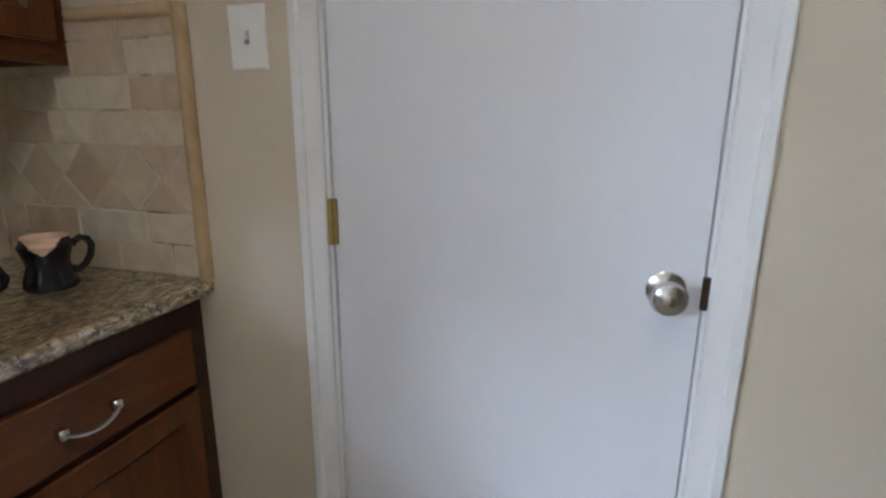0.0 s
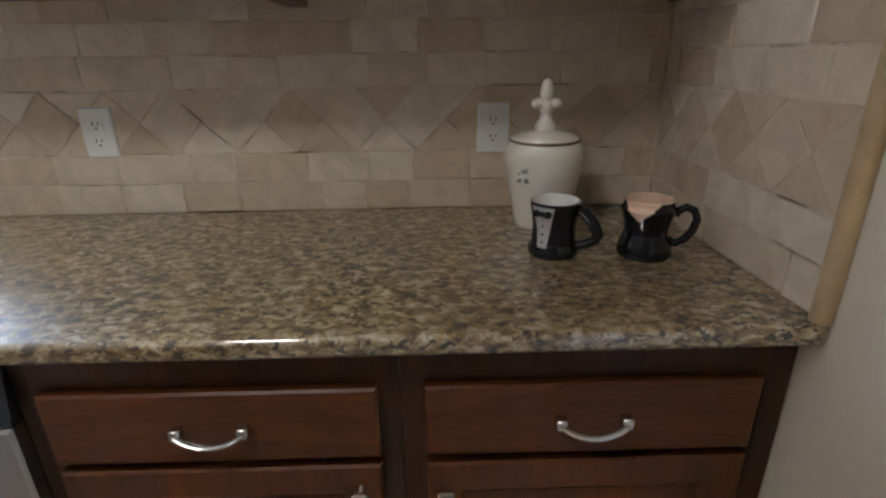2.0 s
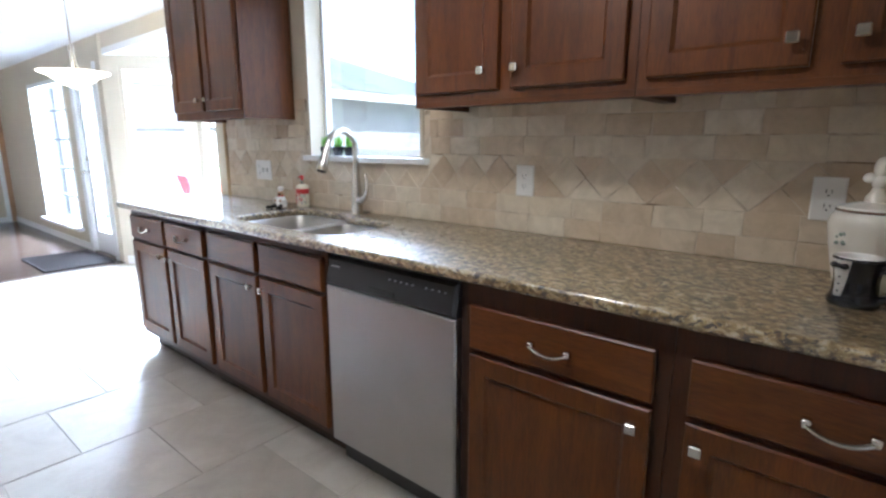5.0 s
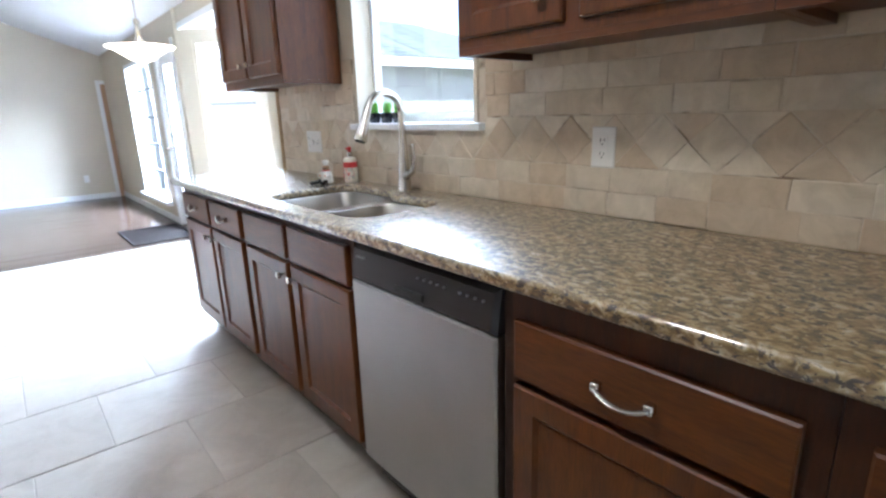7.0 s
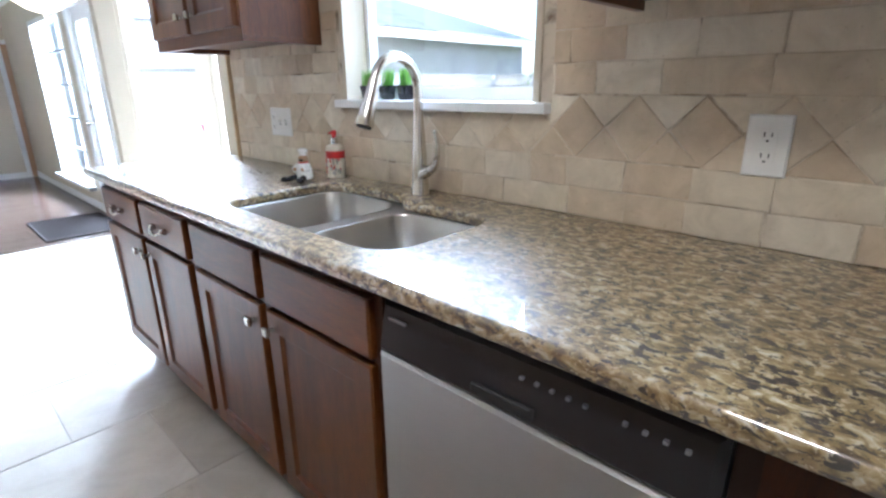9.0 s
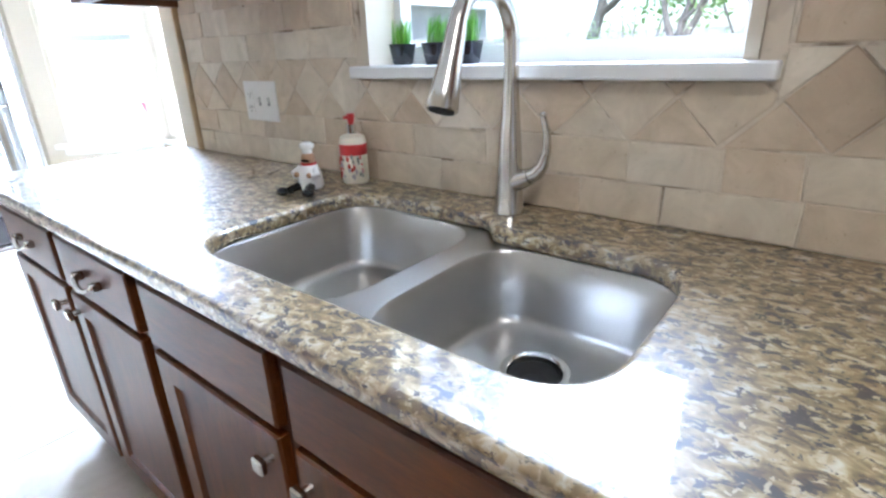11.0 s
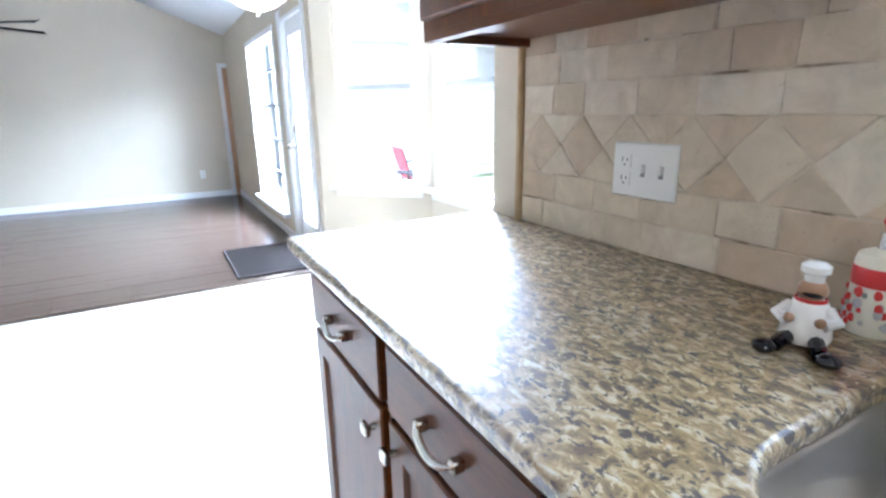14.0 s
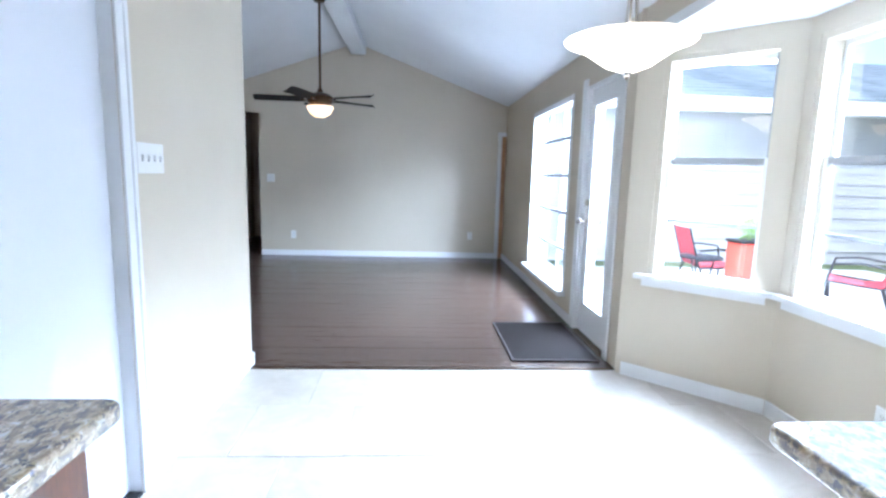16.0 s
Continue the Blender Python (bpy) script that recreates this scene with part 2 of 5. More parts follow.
def glass():
    mat, nt, b = shader("window_glass", (1, 1, 1), 0.0)
    b.inputs["Transmission Weight"].default_value = 1.0
    b.inputs["IOR"].default_value = 1.45
    return mat


GLASS = glass()


def lamp_glass(name, colour, power):
    mat, nt, b = shader(name, (0.85, 0.82, 0.76), 0.35)
    b.inputs["Emission Color"].default_value = (*colour, 1)
    b.inputs["Emission Strength"].default_value = power
    return mat


BOWL_ON = lamp_glass("lit_alabaster_glass", (1.0, 0.80, 0.54), 2.1)
FAN_ON = lamp_glass("lit_amber_glass", (1.0, 0.62, 0.28), 0.75)


def siding():
    mat, nt, b = shader("pale_siding", (0.66, 0.64, 0.60), 0.6)
    nt.links.new(ramp(nt, noise_of(nt, coords(nt), 1.5, 4), [(0.3, (0.30, 0.297, 0.294)), (0.7, (0.38, 0.376, 0.372))]), b.inputs["Base Color"])
    bump(nt, b, noise_of(nt, coords(nt, (1, 8, 8)), 20, 3), 0.15, 0.002)
    return mat


SIDING = siding()
SHINGLE, _a, _b = shader("grey_shingle", (0.2, 0.21, 0.23), 0.9)
_a.links.new(ramp(_a, _a.nodes.new("ShaderNodeNewGeometry").outputs["Random Per Island"], [(0, (0.12, 0.138, 0.148)), (1, (0.21, 0.235, 0.25))]), _b.inputs["Base Color"])
bump(_a, _b, noise_of(_a, coords(_a), 120, 3), 0.5, 0.003)
BRICKM, _a, _b = shader("pale_patio_concrete", (0.3, 0.15, 0.1), 0.85)
_a.links.new(ramp(_a, noise_of(_a, coords(_a), 5, 5), [(0.3, (0.42, 0.40, 0.37)), (0.7, (0.55, 0.53, 0.50))]), _b.inputs["Base Color"])
GROUND, _a, _b = shader("lawn_ground", (0.08, 0.1, 0.04), 0.95)
_a.links.new(ramp(_a, noise_of(_a, coords(_a), 0.8, 6), [(0.3, (0.05, 0.08, 0.025)), (0.7, (0.13, 0.14, 0.06))]), _b.inputs["Base Color"])
BARK, _a, _b = shader("grey_bark", (0.12, 0.10, 0.085), 0.9)
_a.links.new(ramp(_a, noise_of(_a, coords(_a, (6, 6, 1)), 4, 5), [(0.3, (0.07, 0.06, 0.05)), (0.7, (0.17, 0.145, 0.125))]), _b.inputs["Base Color"])
bump(_a, _b, noise_of(_a, coords(_a, (6, 6, 1)), 8, 4), 0.8, 0.02)
LEAF, _a, _b = shader("green_leaf", (0.08, 0.15, 0.04), 0.55)
_a.links.new(ramp(_a, _a.nodes.new("ShaderNodeNewGeometry").outputs["Random Per Island"], [(0, (0.06, 0.13, 0.035)), (1, (0.20, 0.30, 0.09))]), _b.inputs["Base Color"])
_b.inputs["Transmission Weight"].default_value = 0.0
_tr = _a.nodes.new("ShaderNodeBsdfTranslucent")
_tr.inputs[0].default_value = (0.42, 0.56, 0.22, 1)
_ad = _a.nodes.new("ShaderNodeMixShader")
_ad.inputs[0].default_value = 0.6
_out = [n for n in _a.nodes if n.type == "OUTPUT_MATERIAL"][0]
_a.links.new(_b.outputs[0], _ad.inputs[1])
_a.links.new(_tr.outputs[0], _ad.inputs[2])
_a.links.new(_ad.outputs[0], _out.inputs[0])
FENCEW = wood("weathered_fence", (0.52, 0.50, 0.48), (0.68, 0.66, 0.63), 0.85, "z", 0.0)
REDCUSH, _a, _b = shader("red_sling_fabric", (0.55, 0.09, 0.11), 0.7)
bump(_a, _b, noise_of(_a, coords(_a), 300, 2), 0.3, 0.001)
REDPOT, _a, _b = shader("red_painted_planter", (0.50, 0.05, 0.03), 0.5)
IRON, _a, _b = shader("black_iron", (0.02, 0.02, 0.022), 0.45, 0.6)

# ---- mesh helpers ----


def origin_of(ob):
    p = Vector((0, 0, 0))
    while ob:
        p = p + ob.location
        ob = ob.parent
    return p


def part(name, bm, material, parent=None, label="", smooth=False, level=False):
    """Links a bmesh, given in world metres, as one mesh under a thing or part."""
    me = bpy.data.meshes.new(name)
    bmesh.ops.recalc_face_normals(bm, faces=bm.faces)
    if parent is not None:
        bmesh.ops.translate(bm, verts=bm.verts, vec=-origin_of(parent))
    if smooth:
        for f in bm.faces:
            f.smooth = not (level and abs(f.normal.z) > 0.999)
    bm.to_mesh(me)
    bm.free()
    for m in material if isinstance(material, (list, tuple)) else [material]:
        me.materials.append(m)
    if smooth:
        me.set_sharp_from_angle(angle=radians(40))
        if level:
            for p in me.polygons:
                p.use_smooth = abs(p.normal.z) < 0.999
    ob = new(name, me)
    if parent is not None:
        ob.parent = parent
    if label:
        tagged(ob, label)
    return ob


def thing(name, at, label, category, group="", kind=""):
    ob = new(name)
    ob.location = at
    ob.empty_display_size = 0.1
    return tagged(ob, label, category, group, kind)


def struct(name, bm, material, label="", smooth=False):
    ob = part(name, bm, material, None, label, smooth)
    return tagged(ob, label, "", "", "structure")


def box(bm, x0, y0, z0, x1, y1, z1, bevel=0.0, seg=1):
    x0, x1 = sorted((x0, x1))
    y0, y1 = sorted((y0, y1))
    z0, z1 = sorted((z0, z1))
    v = [bm.verts.new(p) for p in ((x0, y0, z0), (x1, y0, z0), (x1, y1, z0), (x0, y1, z0), (x0, y0, z1), (x1, y0, z1), (x1, y1, z1), (x0, y1, z1))]
    fs = [bm.faces.new([v[i] for i in q]) for q in ((0, 3, 2, 1), (4, 5, 6, 7), (0, 1, 5, 4), (1, 2, 6, 5), (2, 3, 7, 6), (3, 0, 4, 7))]
    if bevel:
        es = {e for f in fs for e in f.edges}
        bmesh.ops.bevel(bm, geom=list(es), offset=bevel, segments=seg, affect="EDGES", profile=0.5)
    return v


def boxes(*rows, bevel=0.0, seg=1):
    bm = bmesh.new()
    for r in rows:
        box(bm, *r, bevel=bevel, seg=seg)
    return bm


def lathe(bm, profile, segs=32, at=(0, 0, 0), squash=(1, 1), matid=0):
    rings = []
    for r, z in profile:
        if r < 1e-5:
            rings.append([bm.verts.new((at[0], at[1], at[2] + z))])
        else:
            rings.append([bm.verts.new((at[0] + squash[0] * r * math.cos(2 * math.pi * k / segs), at[1] + squash[1] * r * math.sin(2 * math.pi * k / segs), at[2] + z)) for k in range(segs)])
    for a, b in zip(rings, rings[1:]):
        for k in range(segs):
            q = [a[k % len(a)], a[(k + 1) % len(a)], b[(k + 1) % len(b)], b[k % len(b)]]
            q = list(dict.fromkeys(q))
            if len(q) > 2:
                bm.faces.new(q).material_index = matid
    return bm


def tube(bm, pts, radii, segs=12, cap=True, flat=1.0, matid=0):
    """A round (or flattened) bar along a path."""
    pts = [Vector(p) for p in pts]
    if not isinstance(radii, (list, tuple)):
        radii = [radii] * len(pts)
    rings, up = [], None
    for i, p in enumerate(pts):
        d = (pts[min(i + 1, len(pts) - 1)] - pts[max(i - 1, 0)]).normalized()
        if up is None:
            up = Vector((0, 0, 1)) if abs(d.z) < 0.9 else Vector((1, 0, 0))
        side = d.cross(up).normalized()
        up = side.cross(d).normalized()
        rings.append([bm.verts.new(p + radii[i] * (math.cos(2 * math.pi * k / segs) * side + flat * math.sin(2 * math.pi * k / segs) * up)) for k in range(segs)])
    for a, b in zip(rings, rings[1:]):
        for k in range(segs):
            bm.faces.new((a[k], a[(k + 1) % segs], b[(k + 1) % segs], b[k])).material_index = matid
    if cap:
        bm.faces.new(rings[0][::-1]).material_index = matid
        bm.faces.new(rings[-1]).material_index = matid
    return bm


def ball(bm, at, r, squash=(1, 1, 1), segs=16, matid=0):
    res = bmesh.ops.create_uvsphere(bm, u_segments=segs, v_segments=max(6, segs // 2), radius=1.0)
    for v in res["verts"]:
        v.co = Vector((at[0] + v.co.x * r * squash[0], at[1] + v.co.y * r * squash[1], at[2] + v.co.z * r * squash[2]))
        for f in v.link_faces:
            f.material_index = matid
    return bm


def nest(bm, u0, v0, u1, v1, steps, place):
    """Rectangles one inside the other: each step is an inset and a depth; the last is closed."""
    rings = []
    for inset, d in steps:
        rings.append([bm.verts.new(place(u, v, d)) for u, v in ((u0 + inset, v0 + inset), (u1 - inset, v0 + inset), (u1 - inset, v1 - inset), (u0 + inset, v1 - inset))])
    for a, b in zip(rings, rings[1:]):
        for k in range(4):
            bm.faces.new((a[k], a[(k + 1) % 4], b[(k + 1) % 4], b[k]))
    bm.faces.new(rings[-1])
    bm.faces.new(rings[0][::-1])
    return bm


def rounded(points, radii, seg=8):
    """A polygon with rounded corners."""
    out = []
    n = len(points)
    for i in range(n):
        p, a, b = Vector(points[i]), Vector(points[i - 1]), Vector(points[(i + 1) % n])
        r = radii[i] if isinstance(radii, (list, tuple)) else radii
        da, db = (a - p).normalized(), (b - p).normalized()
        half = math.acos(max(-1, min(1, da.dot(db)))) / 2
        cut = min(r / math.tan(half), (a - p).length * 0.48, (b - p).length * 0.48)
        s, e = p + da * cut, p + db * cut
        for k in range(seg + 1):
            t = k / seg
            out.append(((1 - t) ** 2 * s + 2 * t * (1 - t) * p + t * t * e) * 0.5 + 0.5 * ((1 - t) ** 2 * s + 2 * t * (1 - t) * p + t * t * e))
    return [(q.x, q.y) for q in out]


def offset_ring(ring, d):
    """The ring with every point moved d metres to the left of its way."""
    out, n = [], len(ring)
    for k in range(n):
        a, b = Vector(ring[k - 1]), Vector(ring[(k + 1) % n])
        t = (b - a).normalized()
        out.append((ring[k][0] - t.y * d, ring[k][1] + t.x * d))
    return out


def slab(outline, holes, z, half, bevel, res=3):
    """A flat slab with holes and a rounded edge, as a bmesh; z is its middle."""
    bm = bmesh.new()

    def turn(ring):
        return sum(ring[k - 1][0] * ring[k][1] - ring[k][0] * ring[k - 1][1] for k in range(len(ring)))

    def tidy(ring):
        out = [p for k, p in enumerate(ring) if (Vector(p) - Vector(ring[k - 1])).length > 0.0005]
        return out

    rings = [tidy(outline)] + [tidy(h) for h in holes]
    rings = [r if (turn(r) > 0) == (k == 0) else r[::-1] for k, r in enumerate(rings)]
    levels = [(bevel - bevel * math.sin(a), half - bevel + bevel * math.cos(a)) for a in [k * math.pi / 2 / res for k in range(res + 1)]]
    levels += [(d, -h) for d, h in levels[::-1]]
    tops, bots = [], []
    for r in rings:
        loops = [[bm.verts.new((x, y, z + h)) for x, y in offset_ring(r, d)] for d, h in levels]
        for a, b in zip(loops, loops[1:]):
            for k in range(len(r)):
                bm.faces.new((a[k], b[k], b[(k + 1) % len(r)], a[(k + 1) % len(r)]))
        tops.append(loops[0])
        bots.append(loops[-1])
    for caps in (tops, bots):
        flat_list = [v for loop in caps for v in loop]
        for tri in tessellate_polygon([[v.co.copy() for v in loop] for loop in caps]):
            if len(set(tri)) == 3:
                try:
                    bm.faces.new([flat_list[k] for k in tri])
                except ValueError:
                    pass
    bm.normal_update()
    return bm

# ---- plan ----
WX, NY, EX = -1.30, 2.0, 0.94          # tiled wall, door wall, east wall
LX0, LX1, LY = -1.49, 2.95, -8.88      # living room
FLINE = -4.33                          # tile meets planks
RIDGE_X, RIDGE_Z, EAVE = 0.75, 3.12, 2.30
TOP, CT = 2.44, 0.914                  # kitchen ceiling, counter top
BAY = [(-1.49, -4.27), (-2.08, -3.68), (-2.08, -2.48), (-1.47, -1.85)]
SILL, HEAD, SOFFIT = 0.69, 2.00, 2.10

# ---- shell ----
struct("ground", boxes((-400, -400, -0.42, 400, 400, -0.14)), GROUND, "lawn and bare earth around the house")
struct("slab", boxes((-2.2, -11.5, -0.13, 3.2, 2.6, -0.012)), FLOORGROUT, "floor bed")

# west wall with the kitchen window's opening
WIN = (-0.745, 0.10, 1.195, 2.12)
bm = boxes((WX - 0.16, -1.80, 0, WX - 0.012, WIN[0], TOP), (WX - 0.16, WIN[1], 0, WX - 0.012, NY, TOP),
           (WX - 0.16, WIN[0], 0, WX - 0.012, WIN[1], WIN[2] - 0.03), (WX - 0.16, WIN[0], WIN[3], WX - 0.012, WIN[1], TOP))
wall_west = struct("wall_west", bm, WALL, "beige painted kitchen wall")
# door wall with the door's opening
DX0, DX1, DZ = -0.345, 0.362, 2.03
bm = boxes((WX - 0.16, NY, 0, DX0 - 0.02, NY + 0.12, TOP), (DX1 + 0.02, NY, 0, EX + 0.12, NY + 0.12, TOP), (DX0 - 0.02, NY, DZ + 0.02, DX1 + 0.02, NY + 0.12, TOP))
wall_north = struct("wall_north", bm, WALL, "beige painted wall round a white door")
# east wall with the side door's opening
SY0, SY1 = -3.02, -2.24
PY0, PY1 = 0.70, 1.92                 # unseen opening, added so the east wall bounces less light
bm = boxes((EX, SY1, 0, EX + 0.12, PY0, TOP + 0.5), (EX, PY1, 0, EX + 0.12, NY, TOP + 0.5), (EX, PY0, 2.08, EX + 0.12, PY1, TOP + 0.5), (EX, FLINE - 0.06, 0, EX + 0.12, SY0, TOP + 0.6), (EX, SY0, DZ, EX + 0.12, SY1, TOP + 0.5))
wall_east = struct("wall_east", bm, WALL, "beige painted wall beside a white door")
# living room
FW = (-7.12, -5.60, 0.235, 2.0)        # french window
FD = (-5.25, -4.55, 0.0, 2.0)          # glazed door
bm = boxes((LX0 - 0.15, LY - 0.1, 0, LX0, FW[0], 2.4), (LX0 - 0.15, FW[1], 0, LX0, FD[0], 2.4), (LX0 - 0.15, FD[1], 0, LX0, BAY[0][1], 2.4),
           (LX0 - 0.15, FW[0], 0, LX0, FW[1], FW[2]), (LX0 - 0.15, FW[0], FW[3], LX0, FW[1], 2.4), (LX0 - 0.15, FD[0], FD[3], LX0, FD[1], 2.4),
           (LX0 - 0.15, BAY[0][1], SOFFIT + 0.004, LX0, BAY[3][1], 2.6))
wall_window_side = struct("wall_window_side", bm, WALL, "beige painted wall with a glazed door and tall window")
HALL = 2.18
bm = boxes((LX0 - 0.1, LY - 0.12, 0, HALL, LY, 3.6), (HALL, LY - 0.12, 2.1, LX1 + 0.1, LY, 3.6))
wall_south = struct("wall_south", bm, WALL, "beige painted gable wall of the living room")
struct("wall_living_east", boxes((LX1, LY - 2.2, 0, LX1 + 0.12, FLINE - 0.06, 2.6)), WALL, "beige painted wall")
struct("wall_living_north", boxes((EX + 0.12, FLINE - 0.06, 0, LX1 + 0.12, FLINE + 0.06, 3.6)), WALL, "beige painted wall")
struct("wall_hall", boxes((HALL - 0.1, LY - 2.3, 0, LX1 + 0.2, LY - 2.2, 2.4), (HALL - 0.1, LY - 2.2, 0, HALL, LY - 0.12, 2.4)), WALL, "beige painted hall walls")
struct("ceiling_hall", boxes((HALL - 0.1, LY - 2.3, 2.4, LX1 + 0.2, LY - 0.12, 2.45)), CEIL, "white hall ceiling")
# vaulted ceiling
bm = bmesh.new()


def sheet(bm, pts, thick):
    a = [bm.verts.new(p) for p in pts]
    b = [bm.verts.new((p[0], p[1], p[2] + thick)) for p in pts]
    bm.faces.new(a)
    bm.faces.new(b[::-1])
    for k in range(len(a)):
        bm.faces.new((a[k], b[k], b[(k + 1) % len(a)], a[(k + 1) % len(a)]))


VY = -1.79
SLOPE = (RIDGE_Z - EAVE) / (RIDGE_X - LX0)
sheet(bm, [(LX0 - 0.15, LY - 0.1, EAVE - 0.15 * SLOPE), (RIDGE_X, LY - 0.1, RIDGE_Z), (RIDGE_X, VY, RIDGE_Z), (LX0 - 0.15, VY, EAVE - 0.15 * SLOPE)], 0.1)
sheet(bm, [(RIDGE_X, LY - 0.1, RIDGE_Z), (LX1 + 0.15, LY - 0.1, EAVE), (LX1 + 0.15, VY, EAVE), (RIDGE_X, VY, RIDGE_Z)], 0.1)
struct("ceiling_vault", bm, CEIL, "white vaulted ceiling")
struct("ridge_beam", boxes((RIDGE_X - 0.13, LY, RIDGE_Z - 0.16, RIDGE_X + 0.09, VY, RIDGE_Z + 0.05), bevel=0.006), CEIL, "white boxed ridge beam")
struct("ceiling_kitchen", boxes((WX - 0.16, VY, TOP, EX + 0.12, NY + 0.12, TOP + 0.08)), CEIL, "white flat kitchen ceiling")
struct("wall_above_kitchen", boxes((WX - 0.30, VY, TOP + 0.082, LX1, VY + 0.1, 3.6), (LX0 - 0.15, BAY[3][1], SOFFIT + 0.004, WX - 0.161, VY + 0.1, 2.6)), WALL, "beige painted wall over the kitchen")
# bay


def along(p, q, s, out=0.0):
    """The point s metres from p towards q, and out metres inside of that line."""
    d = (Vector(q) - Vector(p)).normalized()
    n = Vector((-d.y, d.x)) * -1
    r = Vector(p) + d * s + n * out
    return r.x, r.y


def wall_run(bm, p, q, s0, s1, z0, z1, o0, o1):
    """A box along the line p to q, between o0 and o1 metres inside of it."""
    c = [along(p, q, s0, o0), along(p, q, s1, o0), along(p, q, s1, o1), along(p, q, s0, o1)]
    lo = [bm.verts.new((x, y, z0)) for x, y in c]
    hi = [bm.verts.new((x, y, z1)) for x, y in c]
    bm.faces.new(lo)
    bm.faces.new(hi[::-1])
    for k in range(4):
        bm.faces.new((lo[k], hi[k], hi[(k + 1) % 4], lo[(k + 1) % 4]))


SPANS = []
bm = bmesh.new()
for i, (m0, m1) in enumerate(((0.13, 0.09), (0.07, 0.07), (0.09, 0.13))):
    p, q = BAY[i], BAY[i + 1]
    L = (Vector(q) - Vector(p)).length
    s0, s1 = m0, L - m1
    SPANS.append((p, q, s0, s1))
    wall_run(bm, p, q, -0.03, L + 0.03, 0, SILL - 0.03, 0, -0.14)
    wall_run(bm, p, q, -0.03, L + 0.03, HEAD, 2.3, 0, -0.14)
    wall_run(bm, p, q, -0.03, s0, SILL - 0.03, HEAD, 0, -0.14)
    wall_run(bm, p, q, s1, L + 0.03, SILL - 0.03, HEAD, 0, -0.14)
wall_bay = struct("wall_bay", bm, WALL, "beige painted bay wall under the windows")
bm = bmesh.new()
sheet(bm, [(x, y, SOFFIT) for x, y in BAY], 0.06)
struct("ceiling_bay", bm, CEIL, "white bay ceiling")
struct("roof_cover", boxes((-2.0, LY - 0.3, 3.75, LX1 + 0.3, NY + 0.3, 3.85)), SHINGLE, "roof over the house")
struct("wall_outer_east", boxes((LX1 + 0.12, -11.3, -0.1, LX1 + 0.2, NY + 0.3, 3.75)), WALL, "outer wall")
struct("wall_closet", boxes((EX + 0.12, FLINE + 0.06, 0, LX1 + 0.12, FLINE + 0.1, 3.6), (EX + 0.9, FLINE, 0, EX + 0.95, NY, 2.6)), WALL, "plain wall behind the doors")
# closes the added opening, an unlit space that swallows bounced light
struct("wall_bounce_gap", boxes((EX + 0.12, NY, 0, LX1 + 0.2, NY + 0.12, 3.7), (EX + 0.12, PY0 - 0.6, 0, EX + 0.9, PY0 - 0.5, 2.44)), WALL, "plain wall of the unseen dark opening added in the east wall")
struct("ceiling_bounce_gap", boxes((EX + 0.12, PY0 - 0.6, 2.44, EX + 0.95, NY, 2.5)), CEIL, "white ceiling of the added dark opening")
struct("floor_bounce_gap", boxes((EX + 0.05, PY0 - 0.5, -0.011, EX + 0.9, NY, -0.001)), FLOORGROUT, "grey floor of the added dark opening")
struct("wall_garage", boxes((DX0 - 0.4, NY + 0.5, 0, DX1 + 0.4, NY + 0.55, 2.4)), WALL, "plain wall behind the door")


def bay_window(index):
    p, q, s0, s1 = SPANS[index]
    mid = along(p, q, (s0 + s1) / 2)
    win = thing("window_%d" % (index + 1), (mid[0], mid[1], SILL), "white double-hung bay window with a painted sill", "window", "", "structure")

    def run(name, a, b, z0, z1, o0, o1, mat=WHITE):
        bm = bmesh.new()
        wall_run(bm, p, q, a, b, z0, z1, o0, o1)
        return part(name, bm, mat, win)

    run("window_sill", s0 - 0.07, s1 + 0.07, SILL - 0.028, SILL, 0.055, -0.13)
    run("apron", s0 - 0.03, s1 + 0.03, SILL - 0.075, SILL - 0.029, 0.014, -0.001)
    for a, b in ((s0, s0 + 0.035), (s1 - 0.035, s1)):
        run("jamb", a, b, SILL, HEAD, -0.004, -0.13, WALL)
    run("head", s0 + 0.035, s1 - 0.035, HEAD - 0.03, HEAD, -0.004, -0.13, WALL)
    zm = 1.39
    run("storm_bar", s0 + 0.035, s1 - 0.035, 1.018, 1.036, -0.100, -0.112, GREYP)
    for z0, z1, o in ((SILL, zm + 0.02, -0.065), (zm - 0.02, HEAD - 0.03, -0.095)):
        a, b = s0 + 0.035, s1 - 0.035
        sash = run("sash", a, a + 0.026, z0, z1, o, o - 0.028)
        for r in ((b - 0.026, b, z0, z1), (a + 0.026, b - 0.026, z0, z0 + 0.032), (a + 0.026, b - 0.026, z1 - 0.030, z1)):
            bm = bmesh.new()
            wall_run(bm, p, q, r[0], r[1], r[2], r[3], o, o - 0.028)
            # meeting rails take the grey painted for backlight, the others stay white
            part("rail", bm, RAIL_BACKLIT if 1.3 < r[2] < 1.45 else WHITE, sash)
        bm = bmesh.new()
        wall_run(bm, p, q, a + 0.024, b - 0.024, z0 + 0.030, z1 - 0.028, o - 0.011, o - 0.016)
        g = part("pane", bm, GLASS, sash)
        g.visible_shadow = False
    return win


for i in range(3):
    bay_window(i)

